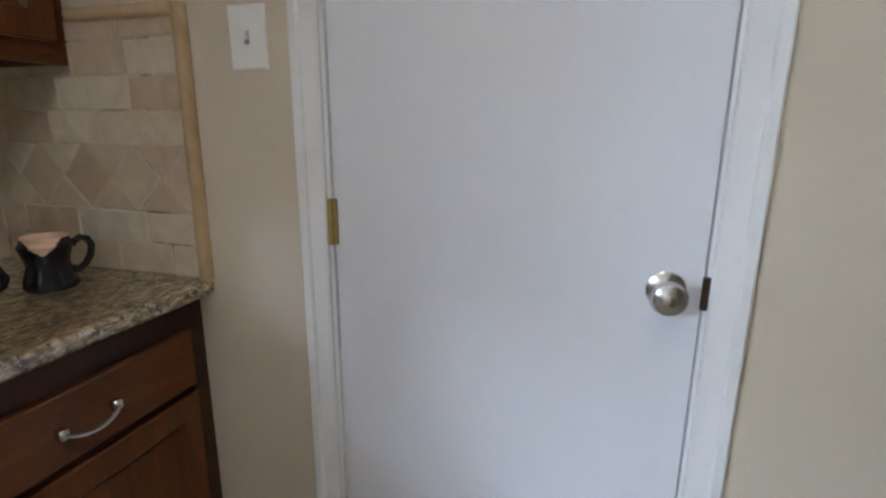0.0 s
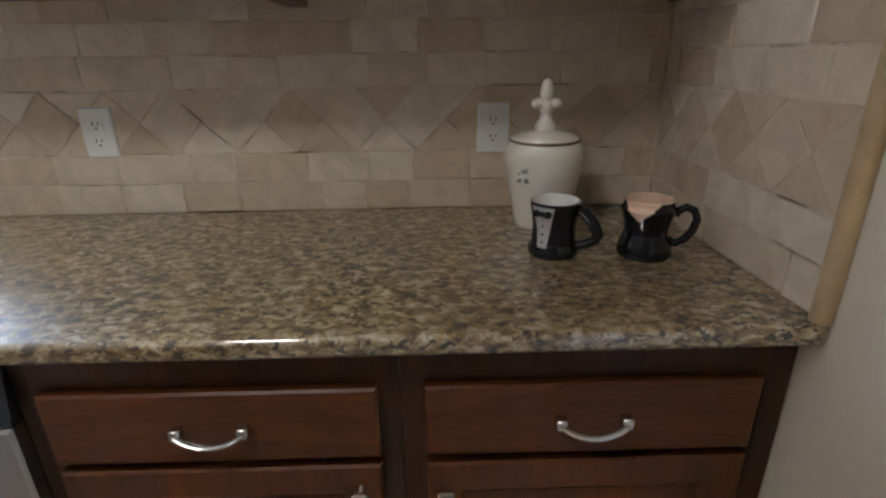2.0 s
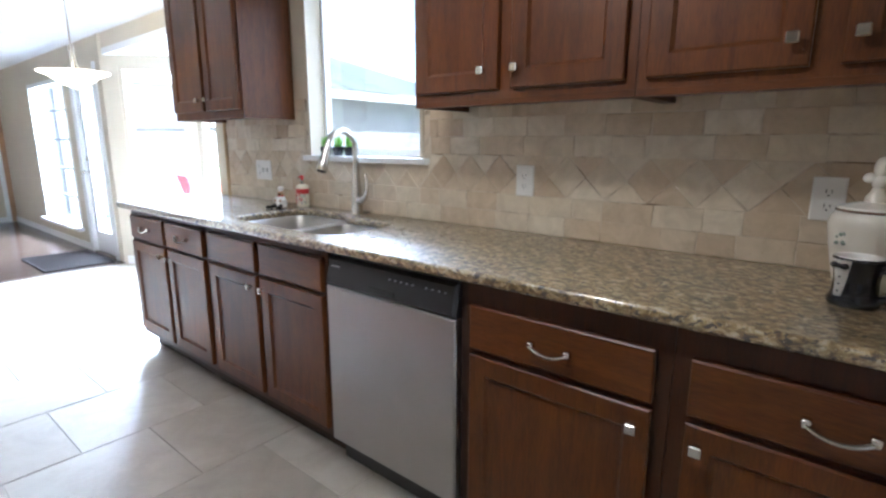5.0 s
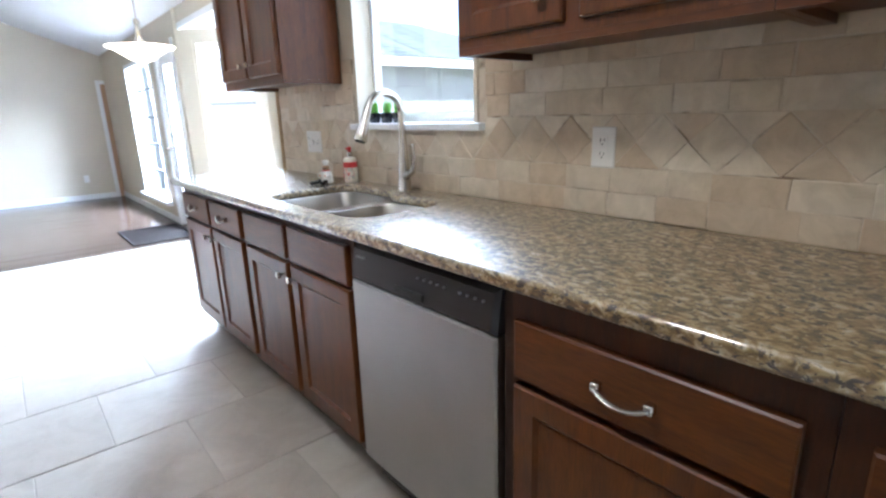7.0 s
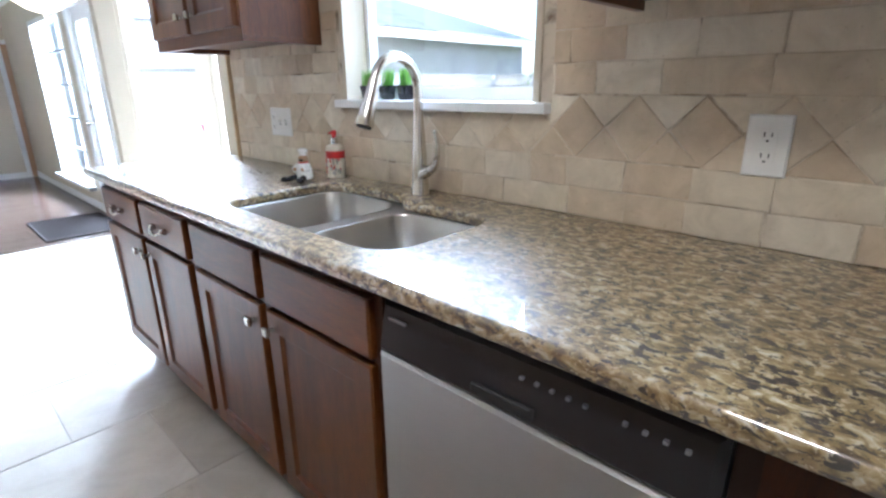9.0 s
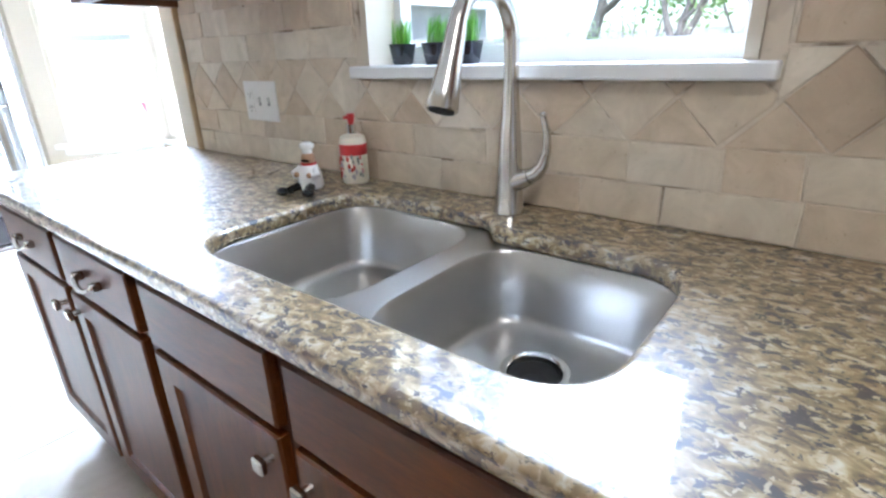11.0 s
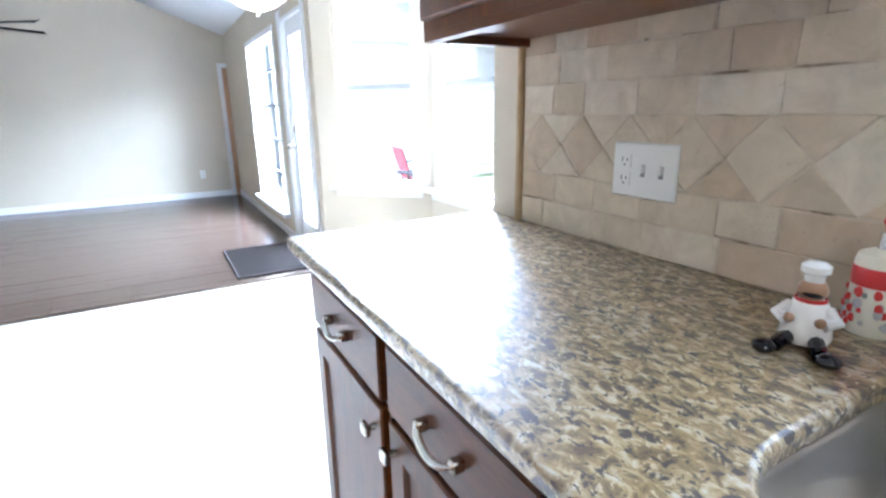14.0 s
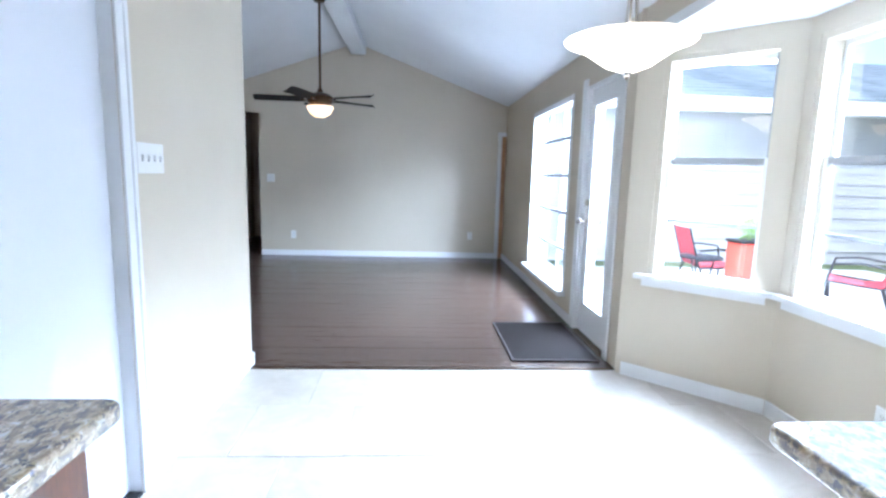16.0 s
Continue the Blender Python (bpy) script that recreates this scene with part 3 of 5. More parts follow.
# kitchen window
win = thing("window_4", (WX - 0.1, (WIN[0] + WIN[1]) / 2, WIN[2]), "white kitchen window over the sink with a wooden sill", "window", "", "structure")
part("window_sill", boxes((WX - 0.13, WIN[0] - 0.028, WIN[2] - 0.028, WX + 0.03, WIN[1] + 0.032, WIN[2]), bevel=0.004, seg=2), WHITE, win)
for y0, y1 in ((WIN[0], WIN[0] + 0.02), (WIN[1] - 0.02, WIN[1])):
    part("jamb", boxes((WX - 0.15, y0, WIN[2] + 0.001, WX + 0.004, y1, WIN[3])), WALL, win)
part("head", boxes((WX - 0.15, WIN[0] + 0.02, WIN[3] - 0.02, WX + 0.004, WIN[1] - 0.02, WIN[3])), WHITE, win)
fr = boxes((WX - 0.135, WIN[0] + 0.02, WIN[2], WX - 0.095, WIN[0] + 0.042, WIN[3] - 0.02), (WX - 0.135, WIN[1] - 0.042, WIN[2], WX - 0.095, WIN[1] - 0.02, WIN[3] - 0.02),
           (WX - 0.135, WIN[0] + 0.042, WIN[2], WX - 0.095, WIN[1] - 0.042, WIN[2] + 0.040), (WX - 0.135, WIN[0] + 0.042, WIN[3] - 0.06, WX - 0.095, WIN[1] - 0.042, WIN[3] - 0.02))
sash = part("sash", fr, WHITE, win)
g = part("pane", boxes((WX - 0.118, WIN[0] + 0.040, WIN[2] + 0.036, WX - 0.112, WIN[1] - 0.040, WIN[3] - 0.055)), GLASS, sash)
g.visible_shadow = False

# tall living room window
win = thing("window_5", (LX0 - 0.05, (FW[0] + FW[1]) / 2, FW[2]), "tall white window with thin dark muntins", "window", "", "structure")
for r in ((FW[0], FW[0] + 0.05), (FW[1] - 0.05, FW[1])):
    part("jamb", boxes((LX0 - 0.12, r[0], FW[2], LX0 + 0.004, r[1], FW[3])), WHITE, win)
part("head", boxes((LX0 - 0.12, FW[0] + 0.05, FW[3] - 0.05, LX0 + 0.004, FW[1] - 0.05, FW[3])), WHITE, win)
part("window_sill", boxes((LX0 - 0.12, FW[0] - 0.05, FW[2] - 0.03, LX0 + 0.07, FW[1] + 0.05, FW[2] + 0.012), bevel=0.004), WHITE, win)
for k in (1, 2):
    y = FW[0] + (FW[1] - FW[0]) * k / 3
    part("muntin", boxes((LX0 - 0.085, y - 0.011, FW[2] + 0.012, LX0 - 0.06, y + 0.011, FW[3] - 0.05)), GREYP, win)
for k in range(1, 5):
    z = FW[2] + (FW[3] - FW[2]) * k / 5
    part("muntin", boxes((LX0 - 0.084, FW[0] + 0.05, z - 0.011, LX0 - 0.061, FW[1] - 0.05, z + 0.011)), GREYP, win)
g = part("pane", boxes((LX0 - 0.095, FW[0] + 0.05, FW[2], LX0 - 0.089, FW[1] - 0.05, FW[3] - 0.05)), GLASS, win)
g.visible_shadow = False

# glazed door
door = thing("door_1", (LX0, (FD[0] + FD[1]) / 2, 0), "white glazed patio door with a full-length pane", "door", "", "structure")
a, b, zt = FD[0] + 0.03, FD[1] - 0.03, FD[3] - 0.03
part("stile", boxes((LX0 - 0.07, a, 0.015, LX0 - 0.025, a + 0.11, zt)), WHITE, door)
part("stile", boxes((LX0 - 0.07, b - 0.11, 0.015, LX0 - 0.025, b, zt)), WHITE, door)
part("rail", boxes((LX0 - 0.07, a + 0.11, 0.015, LX0 - 0.025, b - 0.11, 0.26)), WHITE, door)
part("rail", boxes((LX0 - 0.07, a + 0.11, zt - 0.13, LX0 - 0.025, b - 0.11, zt)), WHITE, door)
bm = bmesh.new()
for r in ((a + 0.105, a + 0.125), (b - 0.125, b - 0.105)):
    box(bm, LX0 - 0.026, r[0], 0.26, LX0 - 0.018, r[1], zt - 0.13)
part("glazing_bead", bm, WHITE, door)
g = part("pane", boxes((LX0 - 0.05, a + 0.1, 0.25, LX0 - 0.044, b - 0.1, zt - 0.12)), GLASS, door)
g.visible_shadow = False
bm = bmesh.new()
tube(bm, [(LX0 - 0.025, a + 0.055, 0.93), (LX0 + 0.02, a + 0.055, 0.93)], 0.012)
ball(bm, (LX0 + 0.035, a + 0.055, 0.93), 0.027, segs=14)
part("door_handle", bm, NICKEL, door, smooth=True)
bm = bmesh.new()
tube(bm, [(LX0 - 0.025, a + 0.055, 1.08), (LX0 - 0.008, a + 0.055, 1.08)], 0.026)
part("deadbolt", bm, NICKEL, door, smooth=True)
for r in ((FD[0], FD[0] + 0.028), (FD[1] - 0.028, FD[1])):
    part("jamb", boxes((LX0 - 0.14, r[0], 0, LX0 + 0.003, r[1], FD[3])), WHITE, door)
part("head", boxes((LX0 - 0.14, FD[0] + 0.028, FD[3] - 0.028, LX0 + 0.003, FD[1] - 0.028, FD[3])), WHITE, door)
for r in ((FD[0] - 0.1, FD[0] + 0.006), (FD[1] - 0.006, FD[1] + 0.07)):
    part("casing", boxes((LX0 + 0.0005, r[0], 0, LX0 + 0.016, r[1], FD[3] + 0.06), bevel=0.004), WHITE, door)
part("threshold", boxes((LX0 - 0.15, FD[0] + 0.028, -0.005, LX0 + 0.02, FD[1] - 0.028, 0.014), bevel=0.004), BRONZE, door)


def casing(bm, axis, u0, u1, z1, w, wall, out):
    """Moulded casing round three sides of an opening: a flat with a raised back band."""
    for (a, b, zz0, zz1) in ((u0 - w, u0, 0, z1), (u1, u1 + w, 0, z1), (u0 - w, u1 + w, z1, z1 + w)):
        lo, hi = sorted((wall, wall + out * 0.012))
        lo2, hi2 = sorted((wall, wall + out * 0.018))
        edge = a if b <= u0 + 1e-6 else b - w * 0.4
        if axis == "y":
            box(bm, a, lo, zz0, b, hi, zz1, bevel=0.003)
        else:
            box(bm, lo, a, zz0, hi, b, zz1, bevel=0.003)
    for (a, b) in ((u0 - w, u0 - w * 0.62), (u1 + w * 0.62, u1 + w)):
        lo2, hi2 = sorted((wall + out * 0.0005, wall + out * 0.019))
        if axis == "y":
            box(bm, a + 0.001, lo2, 0.001, b, hi2, z1 + w - 0.001, bevel=0.004)
        else:
            box(bm, lo2, a + 0.001, 0.001, hi2, b, z1 + w - 0.001, bevel=0.004)


# white flush door in the door wall
door = thing("door_2", (DX0, NY, 0), "white painted flush door, closed, with a satin knob", "door", "", "structure")
part("leaf", boxes((DX0 + 0.003, NY + 0.006, 0.008, DX1 - 0.003, NY + 0.041, DZ - 0.003), bevel=0.002), DOORW, door)
bm = boxes((DX0 - 0.02, NY + 0.001, 0, DX0, NY + 0.12, DZ + 0.02), (DX1, NY + 0.001, 0, DX1 + 0.02, NY + 0.12, DZ + 0.02), (DX0, NY + 0.001, DZ, DX1, NY + 0.12, DZ + 0.02))
part("jamb", bm, WHITE, door)
bm = bmesh.new()
casing(bm, "y", DX0 - 0.006, DX1 + 0.006, DZ + 0.006, 0.062, NY, -1)
part("casing", bm, WHITE, door)
for z in (1.02, 0.25, 1.78):
    bm = bmesh.new()
    tube(bm, [(DX0, NY - 0.006, z), (DX0, NY - 0.006, z + 0.095)], 0.0065, 10)
    box(bm, DX0 - 0.012, NY - 0.002, z, DX0 + 0.012, NY + 0.003, z + 0.095)
    part("hinge", bm, BRASS, door, "aged brass hinge")
KX, KZ = 0.300, 0.985
bm = bmesh.new()
prof = [(0.0, 0.0), (0.033, 0.0), (0.033, 0.006), (0.026, 0.010), (0.012, 0.013), (0.011, 0.03), (0.020, 0.036), (0.028, 0.045), (0.030, 0.054), (0.026, 0.064), (0.014, 0.070), (0.0, 0.071)]
lathe(bm, prof, 28)
bmesh.ops.rotate(bm, verts=bm.verts, cent=(0, 0, 0), matrix=Matrix.Rotation(radians(90), 3, "X"))
bmesh.ops.translate(bm, verts=bm.verts, vec=(KX, NY + 0.006, KZ))
part("door_knob", bm, NICKEL, door, "satin nickel door knob", smooth=True)
part("strike_plate", boxes((DX1 - 0.006, NY - 0.003, KZ - 0.03, DX1 + 0.006, NY + 0.004, KZ + 0.03), bevel=0.002), BRONZE, door)

# white side door in the east wall
door = thing("door_3", (EX, SY0, 0), "white painted side door with a grey sweep", "door", "", "structure")
part("leaf", boxes((EX + 0.05, SY0 + 0.003, 0.012, EX + 0.09, SY1 - 0.003, DZ - 0.004), bevel=0.002), DOORW, door)
bm = boxes((EX + 0.001, SY0 - 0.001, 0, EX + 0.12, SY0 + 0.002, DZ), (EX + 0.001, SY1 - 0.002, 0, EX + 0.12, SY1 + 0.001, DZ), (EX + 0.001, SY0, DZ - 0.003, EX + 0.12, SY1, DZ))
part("jamb", bm, WHITE, door)
bm = bmesh.new()
casing(bm, "x", SY0, SY1, DZ, 0.07, EX, -1)
part("casing", bm, WHITE, door)
part("threshold", boxes((EX - 0.002, SY0 + 0.003, -0.005, EX + 0.119, SY1 - 0.003, 0.012), bevel=0.003), RUBBER, door)
bm = bmesh.new()
lathe(bm, prof, 24)
bmesh.ops.rotate(bm, verts=bm.verts, cent=(0, 0, 0), matrix=Matrix.Rotation(radians(-90), 3, "Y"))
bmesh.ops.translate(bm, verts=bm.verts, vec=(EX + 0.05, SY1 - 0.07, 0.94))
part("door_knob", bm, NICKEL, door, "satin nickel door knob", smooth=True)

# white framed doorway at the far end of the living room
door = thing("door_4", (LX0 + 0.06, LY, 0), "white framed doorway at the corner of the far wall", "door", "", "structure")
part("casing", boxes((LX0 + 0.07, LY + 0.0005, 0, LX0 + 0.13, LY + 0.016, 1.92), (LX0 + 0.002, LY + 0.0005, 1.86, LX0 + 0.07, LY + 0.015, 1.92), bevel=0.003), WHITE, door)
# flat tan sheet in place of the lit hall beyond, no real leaf
part("leaf", boxes((LX0 + 0.002, LY + 0.0006, 0.01, LX0 + 0.069, LY + 0.006, 1.858)), TANG, door, "tan sheet standing in for the lit hall beyond the doorway")
door = thing("door_5", (HALL + 0.001, LY - 1.2, 0), "white closed door in the dim hall", "door", "", "structure")
part("leaf", boxes((HALL + 0.001, LY - 1.55, 0.01, HALL + 0.02, LY - 0.8, 2.0), bevel=0.003), DOORW, door)
part("casing", boxes((HALL + 0.0005, LY - 1.62, 0, HALL + 0.03, LY - 1.552, 2.06), (HALL + 0.0005, LY - 0.798, 0, HALL + 0.03, LY - 0.73, 2.06), bevel=0.003), WHITE, door)

# baseboards
BBH = 0.085
bm = boxes((EX - 0.014, FLINE - 0.075, 0, EX - 0.0005, SY0 - 0.072, BBH), (EX - 0.014, SY1 + 0.072, 0, EX - 0.0005, -1.9, BBH), bevel=0.004)
struct("baseboard_east", bm, WHITE, "white baseboard")
struct("baseboard_wall_end", boxes((EX - 0.014, FLINE - 0.076, 0, EX + 0.13, FLINE - 0.0605, BBH), bevel=0.004), WHITE, "white baseboard")
struct("baseboard_south", boxes((LX0 + 0.132, LY + 0.0005, 0, HALL, LY + 0.014, BBH), bevel=0.004), WHITE, "white baseboard")
struct("baseboard_window_side", boxes((LX0 + 0.0005, LY + 0.015, 0, LX0 + 0.014, FD[0] - 0.102, BBH), bevel=0.004), WHITE, "white baseboard")
bm = bmesh.new()
for i in range(3):
    p, q = BAY[i], BAY[i + 1]
    L = (Vector(q) - Vector(p)).length
    wall_run(bm, p, q, 0.01, L - 0.006, 0, BBH, 0.013, -0.0005)
struct("baseboard_bay", bm, WHITE, "white baseboard")
struct("floor_edge", boxes((LX0 + 0.05, FLINE - 0.02, -0.01, EX, FLINE + 0.012, 0.008), bevel=0.003), BRONZE, "dark wood threshold strip between tile and planks")

# ---- base cabinets ----
FACE, FRAME = -0.685, -0.704


def plank_door(bm, y0, z0, y1, z1, face, panel=True, thick=0.019):
    steps = [(0, -thick), (0, -0.004), (0.004, 0)]
    if panel:
        steps += [(0.056, 0), (0.060, -0.004), (0.066, -0.009)]
    nest(bm, y0, z0, y1, z1, steps, lambda u, v, d: (face + d, u, v))
    return bm


def pull(parent, y, z, face):
    """An arched bar pull on two square feet."""
    bm = bmesh.new()
    for s in (-1, 1):
        box(bm, face, y + s * 0.052 - 0.009, z - 0.009, face + 0.020, y + s * 0.052 + 0.009, z + 0.011, bevel=0.003)
    pts = [(face + 0.014 + 0.012 * math.cos(a), y + 0.052 * math.sin(a), z - 0.015 * math.cos(a) ** 2) for a in [radians(-90 + 15 * k) for k in range(13)]]
    tube(bm, pts, 0.0065, 8, flat=0.7)
    return part("handle", bm, NICKEL, parent, "satin nickel arched pull", smooth=True)


def knob(parent, y, z, face):
    """A square knob on a stem."""
    bm = bmesh.new()
    tube(bm, [(face, y, z), (face + 0.018, y, z)], [0.009, 0.006], 10)
    box(bm, face + 0.016, y - 0.0135, z - 0.0135, face + 0.028, y + 0.0135, z + 0.0135, bevel=0.003)
    return part("knob", bm, NICKEL, parent, "satin nickel square knob")


def base_cabinet(y0, y1, drawers, doors, label, pulls=True, face=FACE, frame_x=FRAME, back=WX, low=0.710, high=0.843):
    cab = thing("base_cabinet", (frame_x - 0.28, (y0 + y1) / 2, 0), label, "cabinet", "base cabinets along the window wall")
    zt = CT - 0.036
    for a in (y0, y1 - 0.018):
        part("side_panel", boxes((back + 0.003, a, 0.105, frame_x - 0.0195, a + 0.018, zt)), CHERRY, cab)
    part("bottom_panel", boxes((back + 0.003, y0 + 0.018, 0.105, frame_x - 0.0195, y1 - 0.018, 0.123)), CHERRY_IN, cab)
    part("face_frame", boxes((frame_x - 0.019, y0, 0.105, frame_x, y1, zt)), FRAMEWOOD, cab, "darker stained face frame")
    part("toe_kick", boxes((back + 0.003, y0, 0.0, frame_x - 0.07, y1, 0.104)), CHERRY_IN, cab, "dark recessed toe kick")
    for (a, b) in drawers:
        d = part("drawer", plank_door(bmesh.new(), a, low, b, high, face, False), CHERRY_H, cab)
        if pulls:
            pull(d, (a + b) / 2, (low + high) / 2, face)
    for (a, b, ky) in doors:
        d = part("door", plank_door(bmesh.new(), a, 0.14, b, low - 0.017, face), CHERRY, cab)
        knob(d, ky, low - 0.066, face)
    return cab


base_cabinet(-1.72, -0.787, [(-1.70, -1.262), (-1.225, -0.812)], [(-1.70, -1.262, -1.29), (-1.225, -0.812, -1.195)], "cherry wood base cabinet with two drawers and two doors under granite")
base_cabinet(-0.785, 0.150, [(-0.755, -0.342), (-0.305, 0.125)], [(-0.755, -0.342, -0.372), (-0.305, 0.125, -0.275)], "cherry wood sink cabinet with two false drawer fronts", pulls=False)
base_cabinet(0.800, 1.375, [(0.818, 1.340)], [(0.818, 1.340, 1.304)], "cherry wood base cabinet with one drawer and one door", low=0.673, high=0.806)
base_cabinet(1.377, 1.998, [(1.415, 1.945)], [(1.415, 1.945, 1.445)], "cherry wood base cabinet with one drawer beside the white door", low=0.673, high=0.806)

# ---- dishwasher ----
dw = thing("dishwasher", (-1.0, 0.462, 0), "stainless dishwasher with a black control panel under the granite", "dishwasher")
y0, y1 = 0.158, 0.768
part("tub", boxes((WX + 0.02, y0 + 0.01, 0.02, -0.735, y1 - 0.01, 0.87)), BLACKP, dw)
bm = bmesh.new()
nest(bm, y0, 0.115, y1, 0.746, [(0, -0.045), (0, -0.006), (0.006, 0)], lambda u, v, d: (-0.683 + d, u, v))
part("door", bm, DWSTEEL, dw, "brushed stainless steel door")
bm = bmesh.new()
nest(bm, y0, 0.748, y1, 0.858, [(0, -0.05), (0, -0.012), (0.012, 0)], lambda u, v, d: (-0.676 + d - 0.02 * (v - 0.748) / 0.110, u, v))
panel = part("control_panel", bm, BLACKP, dw, "black plastic control panel")
part("latch", boxes((-0.6805, 0.40, 0.765, -0.672, 0.52, 0.787), bevel=0.003), SLOT, panel)
for k in range(9):
    y = 0.49 + 0.026 * k + (0.03 if k > 4 else 0)
    part("button", boxes((-0.6925, y - 0.003, 0.821, -0.6835, y + 0.003, 0.826)), GREYP, panel)
part("badge", boxes((-0.693, 0.190, 0.823, -0.6842, 0.235, 0.8275)), GREYP, panel)
part("toe_panel", boxes((-0.80, y0, 0.0, -0.75, y1, 0.112)), BLACKP, dw)
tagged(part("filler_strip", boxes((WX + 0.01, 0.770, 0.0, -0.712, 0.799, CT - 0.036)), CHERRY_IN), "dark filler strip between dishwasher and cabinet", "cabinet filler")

# ---- countertop and sink ----
LB = [(-0.756, -0.690), (-1.190, -0.690), (-1.190, -0.318), (-0.756, -0.318)]
RB = [(-0.754, -0.258), (-1.138, -0.258), (-1.138, 0.096), (-0.754, 0.096)]
left_bowl = rounded(LB, [0.13, 0.10, 0.11, 0.13], 10)
right_bowl = rounded(RB, [0.12, 0.10, 0.10, 0.10], 10)
hole = rounded([(-0.760, -0.686), (-1.187, -0.686), (-1.187, -0.310), (-1.135, -0.262), (-1.135, 0.093), (-0.757, 0.093)], [0.135, 0.105, 0.05, 0.02, 0.105, 0.105], 8)
outline = rounded([(WX - 0.0125, -1.825), (WX - 0.0125, NY + 0.004), (-0.656, NY + 0.004), (-0.656, -1.825)], [0.016, 0.016, 0.016, 0.03], 6)
counter = part("countertop", slab(outline, [hole], CT - 0.0175, 0.0175, 0.011, 5), GRANITE, smooth=True, level=True)
tagged(counter, "polished brown and cream speckled granite countertop", "countertop")

sink = thing("kitchen_sink", (-0.98, -0.33, 0.70), "undermount double-bowl stainless sink in the granite", "sink")
flange = slab(rounded([(-0.73, -0.73), (-1.22, -0.73), (-1.22, 0.13), (-0.73, 0.13)], 0.06), [left_bowl, right_bowl], CT - 0.0372, 0.002, 0.001, 1)
part("flange", flange, STEEL, sink, smooth=True, level=True)


def bowl(ring, depth, drain, grate):
    bm = bmesh.new()
    cx = sum(p[0] for p in ring) / len(ring)
    cy = sum(p[1] for p in ring) / len(ring)
    dense = []
    for a, b in zip(ring, list(ring[1:]) + [ring[0]]):
        steps = max(1, int((Vector(b) - Vector(a)).length / 0.03))
        dense += [(a[0] + (b[0] - a[0]) * k / steps, a[1] + (b[1] - a[1]) * k / steps) for k in range(steps)]
    ring = dense
    n = len(ring)
    z0 = CT - 0.0355

    def inset(d, keep=0.0):
        out = []
        for i in range(n):
            p, a, b = Vector(ring[i]), Vector(ring[i - 1]), Vector(ring[(i + 1) % n])
            t = (b - a)
            nrm = Vector((-t.y, t.x)).normalized()
            if nrm.dot(Vector((cx, cy)) - p) < 0:
                nrm = -nrm
            out.append(p + nrm * d)
        return out

    levels = [(0.0, 0.0), (0.004, 0.006), (0.014, depth - 0.026), (0.017, depth - 0.014), (0.024, depth - 0.005), (0.036, depth - 0.001)]
    rings = [[bm.verts.new((q.x, q.y, z0 - dz)) for q in inset(d)] for d, dz in levels]
    for s, dz in ((0.80, depth + 0.001), (0.60, depth + 0.003)):
        pts = inset(0.036)
        rings.append([bm.verts.new((drain[0] + (q.x - drain[0]) * s, drain[1] + (q.y - drain[1]) * s, z0 - dz)) for q in pts])
    pts = inset(0.036)
    dr = []
    for q in pts:
        v = Vector((q.x - drain[0], q.y - drain[1])).normalized() * 0.050
        dr.append(bm.verts.new((drain[0] + v.x, drain[1] + v.y, z0 - depth - 0.005)))
    rings.append(dr)
    for a, b in zip(rings, rings[1:]):
        for k in range(n):
            bm.faces.new((a[k], a[(k + 1) % n], b[(k + 1) % n], b[k]))
    part("bowl", bm, STEEL, sink, smooth=True)
    zb = z0 - depth - 0.005
    bm = bmesh.new()
    lathe(bm, [(0.060, -0.001), (0.057, 0.003), (0.051, 0.003), (0.046, -0.001), (0.044, -0.012), (0.040, -0.03), (0.0, -0.03)], 28, (drain[0], drain[1], zb))
    d = part("drain", bm, CHROME, sink, "chrome drain ring", smooth=True)
    if grate:
        bm = bmesh.new()
        lathe(bm, [(0.030, -0.019), (0.028, -0.008), (0.010, -0.004), (0.006, 0.004), (0.0, 0.005)], 20, (drain[0], drain[1], zb))
        for k in range(8):
            a = k * math.pi / 4
            box(bm, drain[0] + 0.02 * math.cos(a) - 0.004, drain[1] + 0.02 * math.sin(a) - 0.004, zb - 0.012, drain[0] + 0.02 * math.cos(a) + 0.004, drain[1] + 0.02 * math.sin(a) + 0.004, zb - 0.004)
        part("strainer", bm, CHROME, d)
    else:
        bm = bmesh.new()
        lathe(bm, [(0.0435, -0.006), (0.037, -0.005), (0.029, -0.011), (0.022, -0.02), (0.0, -0.024)], 24, (drain[0], drain[1], zb))
        part("rubber_splash_guard", bm, RUBBER, d, "black rubber disposal guard", smooth=True)


bowl(left_bowl, 0.145, (-1.008, -0.468), True)
bowl(right_bowl, 0.145, (-1.012, -0.098), False)

# ---- faucet ----
FX, FY = -1.230, -0.284
fc = thing("faucet", (FX, FY, CT), "brushed nickel pull-down faucet with a high arc", "faucet")
bm = bmesh.new()
lathe(bm, [(0.0, 0.0), (0.031, 0.0), (0.031, 0.004), (0.028, 0.012), (0.026, 0.06), (0.0235, 0.12), (0.018, 0.19), (0.0145, 0.25)], 24, (FX, FY, CT))
part("body", bm, NICKEL, fc, smooth=True)
bm = bmesh.new()
R = 0.083
ztop = 1.235
pts = [(FX, FY, CT + 0.245), (FX, FY, ztop - 0.04)] + [(FX + R - R * math.cos(radians(a)), FY, ztop + R * math.sin(radians(a))) for a in range(0, 166, 11)]
tube(bm, pts, [0.0145] * len(pts), 16)
part("spout", bm, NICKEL, fc, smooth=True)
e, e0 = Vector(pts[-1]), Vector(pts[-2])
dv = (e - e0).normalized()
bm = bmesh.new()
